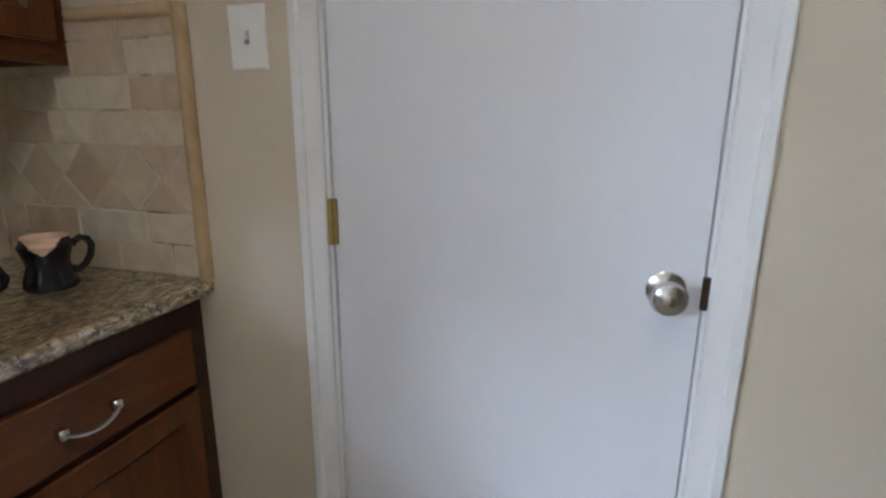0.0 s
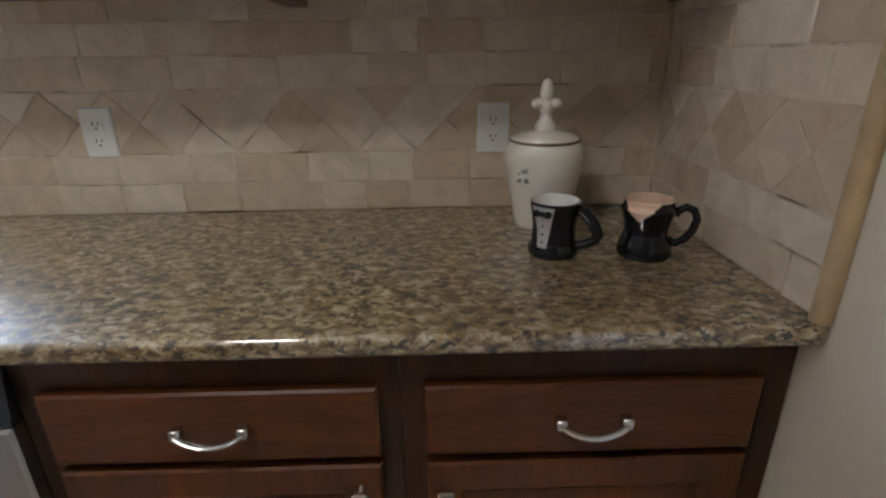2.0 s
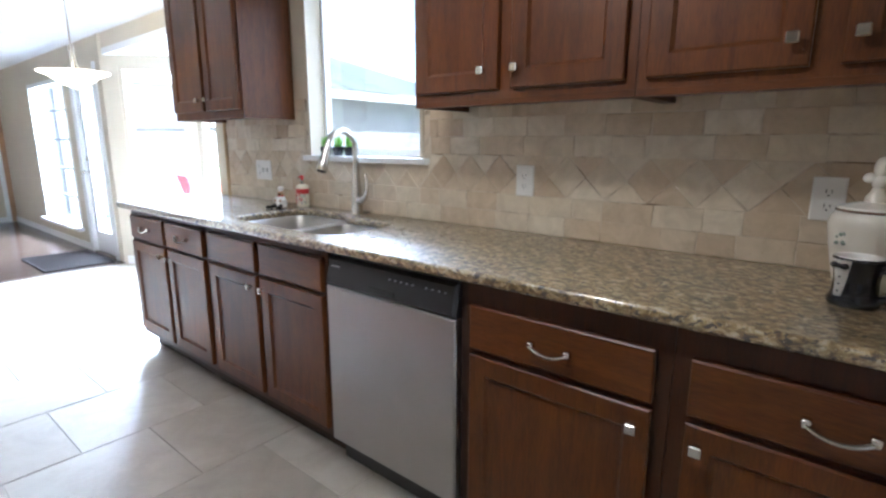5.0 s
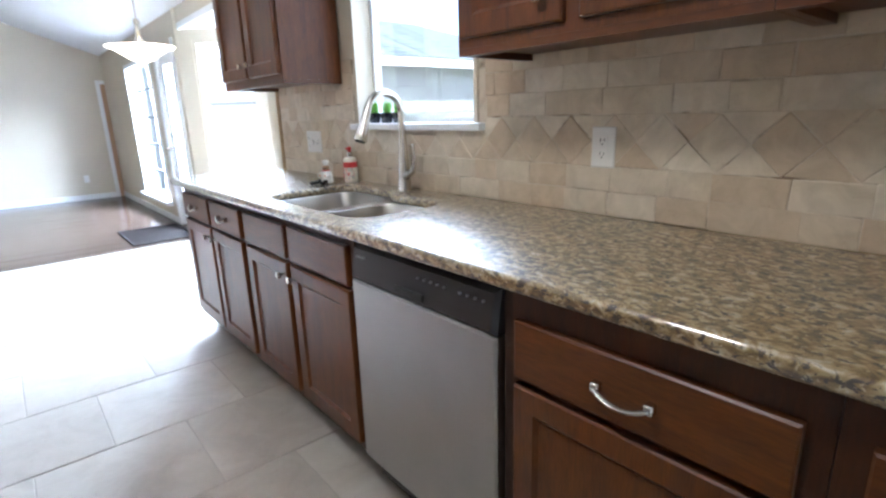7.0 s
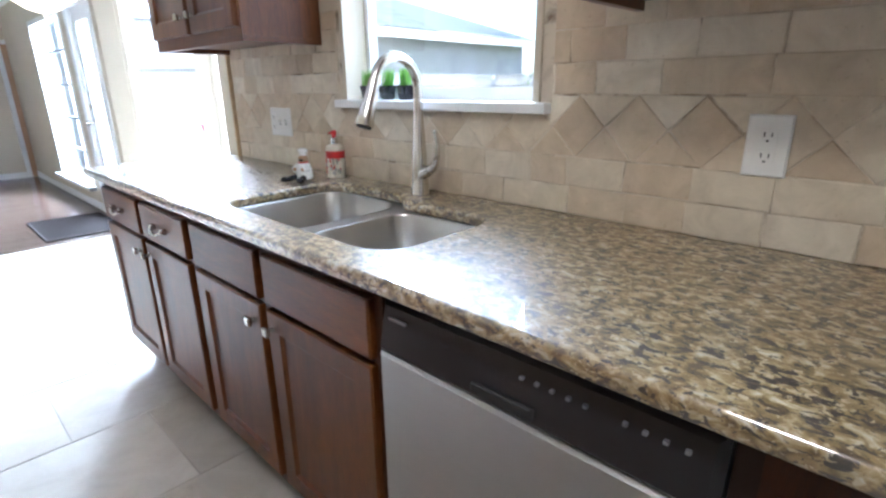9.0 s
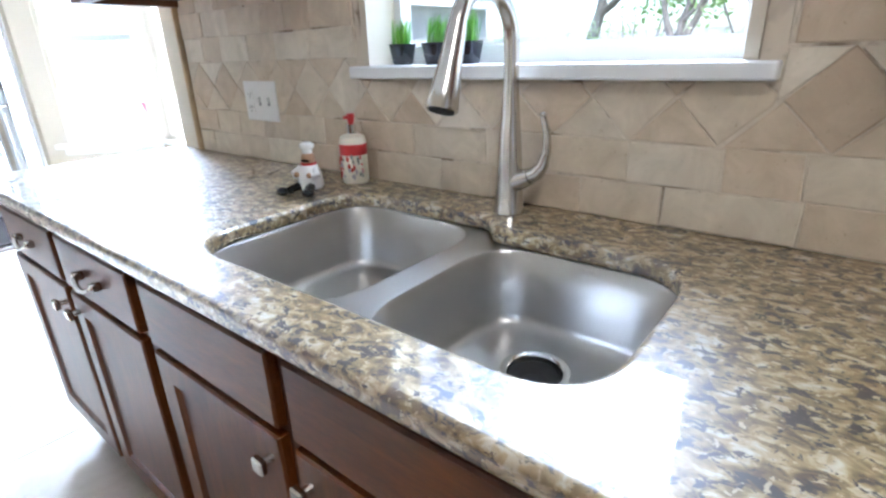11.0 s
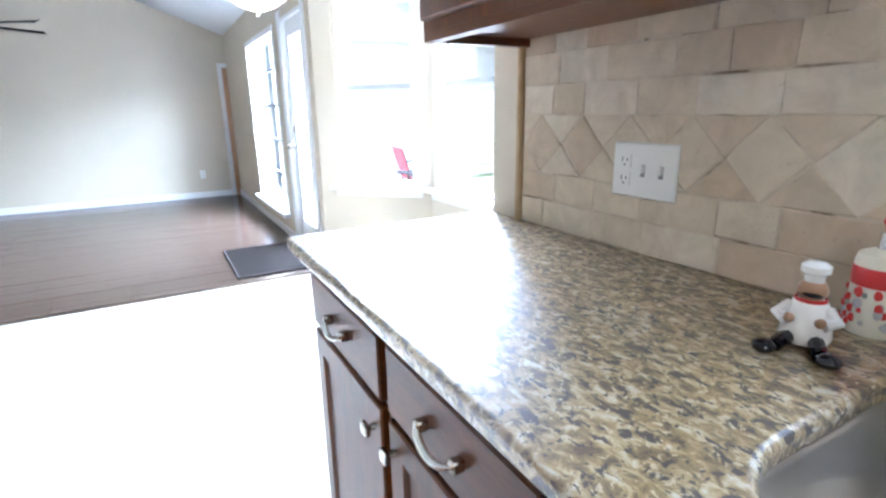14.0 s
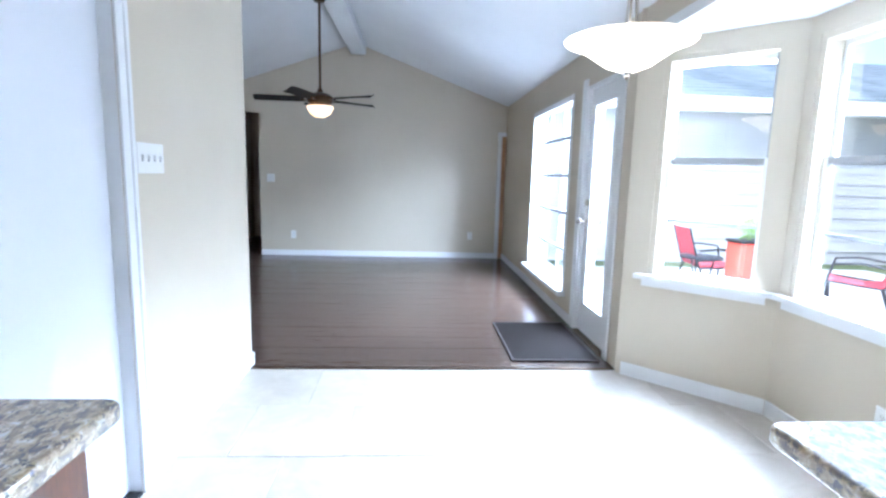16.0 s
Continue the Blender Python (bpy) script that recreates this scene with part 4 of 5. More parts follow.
hp = [e - dv * 0.004 + dv * s for s in (0.0, 0.012, 0.03, 0.06, 0.10, 0.13, 0.134)]
tube(bm, hp, [0.0155, 0.0165, 0.017, 0.019, 0.0235, 0.027, 0.0255], 18)
sh = part("spray_head", bm, NICKEL, fc, smooth=True)
bm = bmesh.new()
tube(bm, [hp[-1], hp[-1] + dv * 0.003], 0.021, 16)
part("nozzle", bm, RUBBER, sh)
bm = bmesh.new()
tube(bm, [(FX, FY + 0.008, CT + 0.064), (FX + 0.001, FY + 0.030, CT + 0.072), (FX + 0.002, FY + 0.048, CT + 0.080)], [0.0215, 0.0195, 0.0165], 16)
part("valve_stub", bm, NICKEL, fc, smooth=True)
bm = bmesh.new()
lv = [(FX + 0.002, FY + 0.0495, CT + 0.081), (FX + 0.003, FY + 0.062, CT + 0.088), (FX + 0.004, FY + 0.074, CT + 0.104), (FX + 0.004, FY + 0.081, CT + 0.130), (FX + 0.003, FY + 0.080, CT + 0.160), (FX, FY + 0.069, CT + 0.192)]
tube(bm, lv, [0.0155, 0.0145, 0.011, 0.0085, 0.0072, 0.0062], 12)
ball(bm, (FX, FY + 0.0685, CT + 0.194), 0.0074)
part("lever", bm, NICKEL, fc, smooth=True)

# ---- upper cabinets ----
UF = -0.972


def upper_cabinet(y0, y1, doors, label, z0=1.388, z1=2.30):
    cab = thing("upper_cabinet", (WX + 0.16, (y0 + y1) / 2, z0), label, "cabinet", "upper cabinets along the window wall")
    bm = boxes((WX + 0.003, y0, z0 + 0.02, UF - 0.019, y1, z1))
    part("body", bm, CHERRY, cab)
    bm = boxes((UF - 0.055, y0 + 0.02, z0, UF - 0.0195, y1 - 0.02, z0 + 0.0199), (WX + 0.003, y0, z0, UF - 0.0195, y0 + 0.02, z0 + 0.0199), (WX + 0.003, y1 - 0.02, z0, UF - 0.0195, y1, z0 + 0.0199))
    part("bottom_rail", bm, CHERRY_H, cab)
    for a, b, ky in doors:
        d = part("door", plank_door(bmesh.new(), a, z0 + 0.045, b, z1 - 0.03, UF), CHERRY, cab)
        knob(d, ky, z0 + 0.105, UF)
    return cab


upper_cabinet(-1.635, -0.862, [(-1.62, -1.258, -1.292), (-1.228, -0.878, -1.192)], "cherry wood wall cabinet beside the bay")
upper_cabinet(0.335, 1.14, [(0.355, 0.705, 0.650), (0.752, 1.112, 0.775)], "cherry wood wall cabinet beside the kitchen window")
upper_cabinet(1.142, 1.996, [(1.170, 1.525, 1.490), (1.582, 1.965, 1.612)], "cherry wood wall cabinet in the corner by the white door")

# ---- east counter end ----
# the run north of y -0.88 is unseen, added to cut bounced light
cab = thing("base_cabinet", (0.66, -0.63, 0), "orange-brown cherry base cabinet end under granite, with an added unseen run", "cabinet")
part("body", boxes((0.385, -1.86, 0.105, EX - 0.003, 0.60, CT - 0.036)), CHERRY, cab)
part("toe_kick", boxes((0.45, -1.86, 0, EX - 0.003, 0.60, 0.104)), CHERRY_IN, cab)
bm = bmesh.new()
nest(bm, 0.43, 0.14, 0.90, 0.84, [(0, 0.0), (0.002, 0.008), (0.05, 0.008), (0.06, 0.0)], lambda u, v, d: (u, -1.8605 - d, v))
part("end_panel", bm, CHERRY, cab)
ec = part("countertop", slab(rounded([(0.345, -1.905), (EX - 0.002, -1.905), (EX - 0.002, 0.62), (0.345, 0.62)], [0.03, 0.016, 0.016, 0.016]), [], CT - 0.0175, 0.0175, 0.011, 5), GRANITE, smooth=True, level=True)
tagged(ec, "speckled granite countertop end with a rounded corner and an added unseen run", "countertop")

# ---- plates and outlets ----


def cover_plate(name, place, w, h, label, toggles=(), outlets=(), decor=False):
    """A wall plate with its toggles and sockets; place maps across, up and out to the world."""
    th = thing(name, place(0, 0, 0), label, "wall plate")
    bm = bmesh.new()
    nest(bm, -w / 2, -h / 2, w / 2, h / 2, [(0, 0.0), (0, 0.003), (0.004, 0.006)], lambda u, v, d: place(u, v, d))
    part("plate", bm, PLATE, th)

    def block(name, u0, v0, u1, v1, d0, d1, mat, parent):
        a, b = place(u0, v0, d0), place(u1, v1, d1)
        return part(name, boxes((a[0], a[1], a[2], b[0], b[1], b[2])), mat, parent)

    for u in toggles:
        t = block("toggle", u - 0.0045, -0.004, u + 0.0045, 0.012, 0.006, 0.016, PLATE, th)
        block("slot", u - 0.0055, -0.013, u + 0.0055, 0.013, 0.006, 0.0066, GREYP, t)
    if decor:
        block("insert", -0.0165, -0.0335, 0.0165, 0.0335, 0.006, 0.0072, PLATE, th)
    for u in outlets:
        for v in (-0.02, 0.02):
            s = block("socket", u - 0.016, v - 0.014, u + 0.016, v + 0.014, 0.006, 0.0085, PLATE, th)
            for du, hh in ((-0.0065, 0.005), (0.0065, 0.004)):
                block("slot", u + du - 0.0012, v + 0.002 - hh, u + du + 0.0012, v + 0.002 + hh, 0.0085, 0.0089, SLOT, s)
            block("slot", u - 0.0025, v - 0.0115, u + 0.0025, v - 0.0075, 0.0085, 0.0089, SLOT, s)
    return th


def on_west(y, z):
    return lambda u, v, d: (WX + d, y + u, z + v)


cover_plate("outlet", on_west(0.629, 1.120), 0.078, 0.120, "white duplex outlet on the tile backsplash", outlets=(0,), decor=True)
cover_plate("outlet", on_west(1.583, 1.115), 0.078, 0.120, "white duplex outlet on the tile behind the jar", outlets=(0,))
cover_plate("switch_plate", on_west(-1.217, 1.098), 0.166, 0.118, "white plate with one outlet and two toggles", toggles=(0.0, 0.046), outlets=(-0.048,))
cover_plate("switch_plate", lambda u, v, d: (-0.512 + u, NY - d, 1.428 + v), 0.085, 0.122, "white single switch plate beside the door", toggles=(0,))
cover_plate("switch_plate", lambda u, v, d: (EX - d, -3.22 - u, 1.31 + v), 0.205, 0.118, "white plate with four toggles", toggles=(-0.069, -0.023, 0.023, 0.069))
for x, z in ((1.70, 0.32), (-0.98, 0.345)):
    cover_plate("outlet", lambda u, v, d: (x + u, LY + d, z + v), 0.075, 0.118, "white outlet low on the far wall", outlets=(0,))
cover_plate("thermostat", lambda u, v, d: (2.02 + u, LY + d, 1.16 + v), 0.11, 0.12, "small white wall thermostat")
p, q, s0, s1 = SPANS[1]
cover_plate("outlet", lambda u, v, d: (BAY[1][0] + d, -3.0 + u, 0.3 + v), 0.075, 0.118, "white outlet low in the bay", outlets=(0,))

# ---- jar, mugs, soap, figure, pots ----
JX, JY = -1.160, 1.682
jar = thing("canister", (JX, JY, CT), "cream ceramic canister with a crossed finial on its lid", "jar")
bm = bmesh.new()
lathe(bm, [(0.0000, 0.0000), (0.0525, 0.0000), (0.0558, 0.0045), (0.0614, 0.0339), (0.0714, 0.0904), (0.0792, 0.1412), (0.0815, 0.1638), (0.0781, 0.1842), (0.0692, 0.1944), (0.0647, 0.1966)], 40, (JX, JY, CT))
body = part("body", bm, GLAZE_W, jar, smooth=True)
bm = bmesh.new()
lathe(bm, [(0.0686, 0.1944), (0.0709, 0.1966), (0.0709, 0.2000), (0.0686, 0.2011)], 40, (JX, JY, CT))
part("rim_line", bm, RIMLINE, body, "brown painted rim line", smooth=True)
bm = bmesh.new()
lathe(bm, [(0.0692, 0.2006), (0.0670, 0.2057), (0.0502, 0.2136), (0.0246, 0.2192), (0.0000, 0.2215)], 40, (JX, JY, CT))
lid = part("lid", bm, GLAZE_W, jar, smooth=True)
bm = bmesh.new()
lathe(bm, [(0.0223, 0.2170), (0.0212, 0.2316), (0.0123, 0.2452), (0.0112, 0.2542), (0.0000, 0.2554)], 20, (JX, JY, CT))
ball(bm, (JX, JY, CT + 0.269), 0.0145, (1, 1, 1.3))
for s in (-1, 1):
    ball(bm, (JX, JY + s * 0.0175, CT + 0.278), 0.0125)
ball(bm, (JX, JY, CT + 0.303), 0.0135, (0.9, 1, 2.0))
part("finial", bm, GLAZE_W, lid, "cream crossed finial", smooth=True)
bm = bmesh.new()
rng = random.Random(4)
for k in range(9):
    a = radians(-42 + rng.uniform(-9, 9))
    zz = 0.133 + rng.uniform(-0.018, 0.016)
    rr = 0.0775
    ball(bm, (JX + rr * math.cos(a), JY + rr * math.sin(a), CT + zz), rng.uniform(0.003, 0.006), (0.5, 1, 1), 8)
part("emblem", bm, GREYDOT, body, "small grey-green relief emblem", smooth=True)
jar.scale = (1.09, 1.09, 0.97)


def mug(x, y, turn, kind):
    m = thing("mug", (x, y, CT), "black ceramic mug with a white tuxedo shirt front" if kind == "suit" else "black ceramic mug with a peach neckline and curled handle", "mug", "novelty mugs")
    if kind == "suit":
        prof = [(0.0, 0.002), (0.040, 0.0), (0.043, 0.004), (0.0435, 0.012), (0.038, 0.022), (0.0365, 0.05), (0.0395, 0.075), (0.0425, 0.092), (0.041, 0.096)]
    else:
        prof = [(0.0, 0.002), (0.040, 0.0), (0.043, 0.005), (0.041, 0.018), (0.034, 0.040), (0.034, 0.050), (0.040, 0.072), (0.043, 0.080), (0.038, 0.086), (0.038, 0.094)]
    bm = bmesh.new()
    zz = list(np.linspace(prof[2][1], prof[-1][1], 44))
    fine = prof[:2] + [(float(np.interp(z, [q[1] for q in prof[1:]], [q[0] for q in prof[1:]])), float(z)) for z in zz]
    lathe(bm, fine, 72, (x, y, CT))
    if kind != "suit":
        # peach top with a pointed neckline
        for f in bm.faces:
            c = f.calc_center_median() - Vector((x, y, CT))
            ang = abs((math.atan2(c.y, c.x) - radians(turn) + math.pi) % (2 * math.pi) - math.pi)
            if ang < 0.85 and c.z > 0.064 + 0.036 * ang:
                f.material_index = 1
    body = part("body", bm, [GLAZE_K, SKIN_G], m, smooth=True)
    r1 = prof[-1][0]
    bm = bmesh.new()
    lathe(bm, [(r1, prof[-1][1]), (r1 - 0.002, prof[-1][1] + 0.001), (r1 - 0.004, prof[-1][1] - 0.002), (0.033, 0.05), (0.033, 0.012), (0.0, 0.008)], 36, (x, y, CT))
    part("inside", bm, GLAZE_P if kind == "suit" else SKIN_G, m, "white glazed inside" if kind == "suit" else "peach glazed inside", smooth=True)
    t = radians(turn)

    def shell(a_of, z_list, name, mat, out=0.0012):
        bm = bmesh.new()
        rows = []
        for z in z_list:
            r = np.interp(z, [q[1] for q in prof[1:]], [q[0] for q in prof[1:]]) + out
            w = a_of(z)
            rows.append([bm.verts.new((x + r * math.cos(t + a), y + r * math.sin(t + a), CT + z)) for a in np.linspace(-w, w, 7)])
        for a, b in zip(rows, rows[1:]):
            for k in range(6):
                bm.faces.new((a[k], a[k + 1], b[k + 1], b[k]))
        res = bmesh.ops.solidify(bm, geom=list(bm.faces), thickness=0.001)
        return part(name, bm, mat, body, smooth=True)

    if kind == "suit":
        shell(lambda z: 0.20 + 0.28 * max(0, (z - 0.02) / 0.07), [0.020, 0.035, 0.05, 0.065, 0.078, 0.086, 0.0915], "shirt_front", GLAZE_P)
        bm = bmesh.new()
        for z in (0.03, 0.044, 0.058):
            r = np.interp(z, [q[1] for q in prof[1:]], [q[0] for q in prof[1:]]) + 0.002
            ball(bm, (x + r * math.cos(t), y + r * math.sin(t), CT + z), 0.0022, segs=8)
        part("button", bm, GLAZE_K, body)
        bm = bmesh.new()
        rr = 0.0435
        for s in (-1, 1):
            a = t + s * 0.24
            ball(bm, (x + rr * math.cos(a), y + rr * math.sin(a), CT + 0.080), 0.0085, (0.55, 0.9, 0.75), 10)
        ball(bm, (x + rr * math.cos(t), y + rr * math.sin(t), CT + 0.080), 0.005, segs=8)
        part("bow_tie", bm, GLAZE_K, body, smooth=True)
    h = t + radians(112)
    ux, uy = math.cos(h), math.sin(h)

    def hp(o, z):
        return (x + ux * o, y + uy * o, CT + z)

    bm = bmesh.new()
    if kind == "suit":
        tube(bm, [hp(0.034, 0.082), hp(0.050, 0.078), hp(0.064, 0.060), hp(0.074, 0.040), hp(0.070, 0.030), hp(0.055, 0.022), hp(0.036, 0.016)], [0.010, 0.0105, 0.010, 0.0095, 0.009, 0.0085, 0.008], 10)
    else:
        tube(bm, [hp(0.030, 0.030), hp(0.045, 0.024), hp(0.058, 0.032), hp(0.068, 0.048), hp(0.072, 0.066), hp(0.066, 0.080), hp(0.054, 0.084), hp(0.044, 0.078), hp(0.040, 0.070)], [0.008, 0.007, 0.0065, 0.0065, 0.0065, 0.0065, 0.0065, 0.0065, 0.006], 10)
    part("handle", bm, GLAZE_K, m, smooth=True)
    k = 1.13 if kind == "suit" else 1.19
    m.scale = (k, k, k)
    return m


mug(-0.968, 1.668, -42, "suit")
mug(-0.950, 1.842, -42, "dress")

SX, SY = -1.250, -0.760
soap = thing("soap_bottle", (SX, SY, CT), "cream soap pump bottle with a red holiday print and red cap", "soap bottle")
bm = bmesh.new()
lathe(bm, [(0.0, 0.0), (0.031, 0.0), (0.034, 0.004), (0.034, 0.105), (0.031, 0.116), (0.018, 0.122), (0.013, 0.124)], 28, (SX, SY, CT))
body = part("bottle", bm, CREAM, soap, smooth=True)
bm = bmesh.new()
lathe(bm, [(0.0345, 0.072), (0.035, 0.073), (0.035, 0.098), (0.0345, 0.099)], 28, (SX, SY, CT))
part("print_band", bm, RED, body, "red printed band", smooth=True)
bm = bmesh.new()
rng = random.Random(7)
for k in range(46):
    a, zz = rng.uniform(-1.5, 1.8), rng.uniform(0.016, 0.070)
    ball(bm, (SX + 0.034 * math.cos(a), SY + 0.034 * math.sin(a), CT + zz), rng.uniform(0.004, 0.009), (0.16, 0.8, 0.9), 8, (0, 1, 0, 1, 2)[k % 5])
part("print", bm, [RED, GREYPR, GREYDOT], body, "red and grey printed figures", smooth=True)
bm = bmesh.new()
lathe(bm, [(0.012, 0.122), (0.012, 0.146), (0.008, 0.148), (0.0, 0.148)], 20, (SX, SY, CT))
part("collar", bm, CHROME, soap, "silver pump collar", smooth=True)
bm = bmesh.new()
lathe(bm, [(0.007, 0.148), (0.008, 0.152), (0.0105, 0.165), (0.009, 0.172), (0.0, 0.173)], 16, (SX, SY, CT))
box(bm, SX, SY - 0.005, CT + 0.160, SX + 0.022, SY + 0.005, CT + 0.168, bevel=0.002)
part("pump", bm, RED, soap, "red pump head", smooth=True)

# seated chef figure: one plain mesh
CX, CY = -1.13, -0.79
bm = bmesh.new()
lathe(bm, [(0.0, 0.005), (0.024, 0.005), (0.027, 0.012), (0.024, 0.035), (0.018, 0.052), (0.010, 0.058), (0.0, 0.058)], 18, (CX, CY, CT), matid=0)
ball(bm, (CX, CY, CT + 0.066), 0.0155, (1, 1, 0.95), 14, 1)
lathe(bm, [(0.010, 0.074), (0.0105, 0.084), (0.015, 0.088), (0.015, 0.095), (0.008, 0.099), (0.0, 0.099)], 14, (CX, CY, CT), matid=0)
ball(bm, (CX + 0.014, CY + 0.002, CT + 0.0635), 0.006, (0.7, 1.7, 0.5), 8, 2)
lathe(bm, [(0.0155, 0.051), (0.0165, 0.055), (0.0155, 0.058)], 14, (CX, CY, CT), matid=3)
for s in (-1, 1):
    tube(bm, [(CX + 0.008, CY + s * 0.010, CT + 0.010), (CX + 0.030, CY + s * 0.016, CT + 0.012), (CX + 0.048, CY + s * 0.022, CT + 0.008)], [0.009, 0.0085, 0.008], 8, matid=2)
    ball(bm, (CX + 0.056, CY + s * 0.030, CT + 0.0085), 0.0085, (1.5, 1.5, 0.98), 10, 2)
    tube(bm, [(CX + 0.004, CY + s * 0.017, CT + 0.046), (CX + 0.014, CY + s * 0.028, CT + 0.036), (CX + 0.022, CY + s * 0.018, CT + 0.034)], 0.0075, 8, matid=0)
    ball(bm, (CX + 0.024, CY + s * 0.015, CT + 0.036), 0.006, (1, 1, 1), 8, 1)
for v in bm.verts:
    v.co = Vector((CX, CY, CT)) + Matrix.Rotation(radians(18), 3, "Z") @ (v.co - Vector((CX, CY, CT))) * 1.18
chef = part("chef_figurine", bm, [GLAZE_P, TANG, GLAZE_K, RED], smooth=True)
tagged(chef, "small white and black seated chef figurine on the counter", "figurine")


def grass_pot(y, h, seed, lean):
    x, z0 = -1.345, WIN[2] + 0.0005
    pot = thing("potted_grass", (x, y, z0), "bright green faux grass in a small black square pot", "potted plant", "pots on the window sill")
    bm = bmesh.new()
    rows = [(0.017, 0.0), (0.0185, 0.004), (0.0245, 0.044), (0.0245, 0.047), (0.0215, 0.047), (0.020, 0.038)]
    rings = [[bm.verts.new((x + q[0], y + q[1], z0 + z)) for q in rounded([(-r, -r), (r, -r), (r, r), (-r, r)], r * 0.3, 3)] for r, z in rows]
    n = len(rings[0])
    for a, b in zip(rings, rings[1:]):
        for k in range(n):
            bm.faces.new((a[k], a[(k + 1) % n], b[(k + 1) % n], b[k]))
    bm.faces.new(rings[0][::-1])
    bm.faces.new(rings[-1])
    part("pot", bm, GLAZE_K, pot, smooth=True)
    rng = random.Random(seed)
    bm = bmesh.new()
    for k in range(110):
        bx, by = x + rng.uniform(-0.017, 0.017), y + rng.uniform(-0.017, 0.017)
        hh = h * rng.uniform(0.7, 1.05)
        tx, ty = bx + rng.uniform(-0.008, 0.008), by + rng.uniform(-0.009, 0.009) + lean * hh
        w = 0.0011
        a = rng.uniform(0, math.pi)
        wx, wy = w * math.cos(a), w * math.sin(a)
        v = [bm.verts.new(p) for p in ((bx - wx, by - wy, z0 + 0.04), (bx + wx, by + wy, z0 + 0.04), ((bx + tx) / 2 + wx, (by + ty) / 2 + wy, z0 + 0.04 + hh * 0.55), ((bx + tx) / 2 - wx, (by + ty) / 2 - wy, z0 + 0.04 + hh * 0.55), (tx, ty, z0 + 0.04 + hh))]
        bm.faces.new((v[0], v[1], v[2], v[3]))
        bm.faces.new((v[3], v[2], v[4]))
    tagged(part("grass_blades", bm, GRASS, pot), kind="stuff")
    return pot


grass_pot(-0.658, 0.066, 1, 0.02)
grass_pot(-0.556, 0.066, 2, 0.20)
grass_pot(-0.462, 0.070, 3, 0.0)

cl = thing("ceiling_light", (0.06, 0.72, TOP), "white round flush ceiling light over the kitchen", "lamp")
bm = bmesh.new()
lathe(bm, [(0.0, -0.001), (0.20, -0.001), (0.21, -0.02), (0.19, -0.03)], 32, (0.06, 0.72, TOP))
part("base", bm, WHITE, cl, smooth=True)
bm = bmesh.new()
lathe(bm, [(0.19, -0.03), (0.18, -0.06), (0.12, -0.088), (0.0, -0.098)], 32, (0.06, 0.72, TOP))
part("diffuser", bm, BOWL_ON, cl, "lit frosted diffuser", smooth=True)

# ---- pendant lamp ----
PX, PY, PZ = -0.88, -3.01, 1.665
lamp = thing("pendant_lamp", (PX, PY, PZ), "lit alabaster bowl pendant on a brushed metal stem", "lamp")
bm = bmesh.new()
lathe(bm, [(0.0, 0.0), (0.03, 0.002), (0.08, 0.02), (0.13, 0.055), (0.175, 0.085), (0.225, 0.103), (0.232, 0.108), (0.222, 0.109), (0.17, 0.092), (0.12, 0.063), (0.07, 0.028), (0.0, 0.01)], 40, (PX, PY, PZ))
part("bowl", bm, BOWL_ON, lamp, "lit frosted glass bowl", smooth=True)
bm = bmesh.new()
lathe(bm, [(0.0, -0.030), (0.006, -0.026), (0.010, -0.016), (0.006, -0.010), (0.012, -0.004), (0.014, 0.002), (0.0, 0.004)], 16, (PX, PY, PZ))
part("finial", bm, NICKEL, lamp, smooth=True)
for k in range(3):
    a = radians(120 * k + 20)
    bm = bmesh.new()
    tube(bm, [(PX + 0.085 * math.cos(a), PY + 0.085 * math.sin(a), PZ + 0.045), (PX + 0.05 * math.cos(a), PY + 0.05 * math.sin(a), PZ + 0.12), (PX + 0.02 * math.cos(a), PY + 0.02 * math.sin(a), PZ + 0.17), (PX + 0.014 * math.cos(a), PY + 0.014 * math.sin(a), PZ + 0.27)], 0.006, 8)
    part("arm", bm, NICKEL, lamp, smooth=True)
zc = EAVE + SLOPE * (PX - LX0)
bm = bmesh.new()
tube(bm, [(PX, PY, PZ + 0.26), (PX, PY, PZ + 0.30)], 0.022, 14)
tube(bm, [(PX, PY, PZ + 0.30), (PX, PY, zc + 0.02)], 0.006, 10)
part("stem", bm, NICKEL, lamp, smooth=True)
bm = bmesh.new()
lathe(bm, [(0.06, 0.03), (0.06, 0.0), (0.04, -0.02), (0.0, -0.025)], 24, (PX, PY, zc - 0.005))
part("canopy", bm, NICKEL, lamp, smooth=True)

# ---- ceiling fan ----
AX, AY, AZ = 0.86, -6.5, 1.95
fan = thing("ceiling_fan", (AX, AY, AZ), "dark five-blade ceiling fan with a lit amber bowl", "ceiling fan")
bm = bmesh.new()
lathe(bm, [(0.0, -0.105), (0.05, -0.099), (0.10, -0.068), (0.128, -0.022), (0.132, 0.004), (0.118, 0.008)], 32, (AX, AY, AZ - 0.03))
part("light_bowl", bm, FAN_ON, fan, "lit amber glass bowl", smooth=True)
bm = bmesh.new()
lathe(bm, [(0.10, -0.022), (0.11, -0.015), (0.12, 0.0), (0.135, 0.03), (0.13, 0.07), (0.09, 0.10), (0.03, 0.115), (0.022, 0.15), (0.0, 0.15)], 32, (AX, AY, AZ))
part("motor_housing", bm, BRONZE, fan, smooth=True)
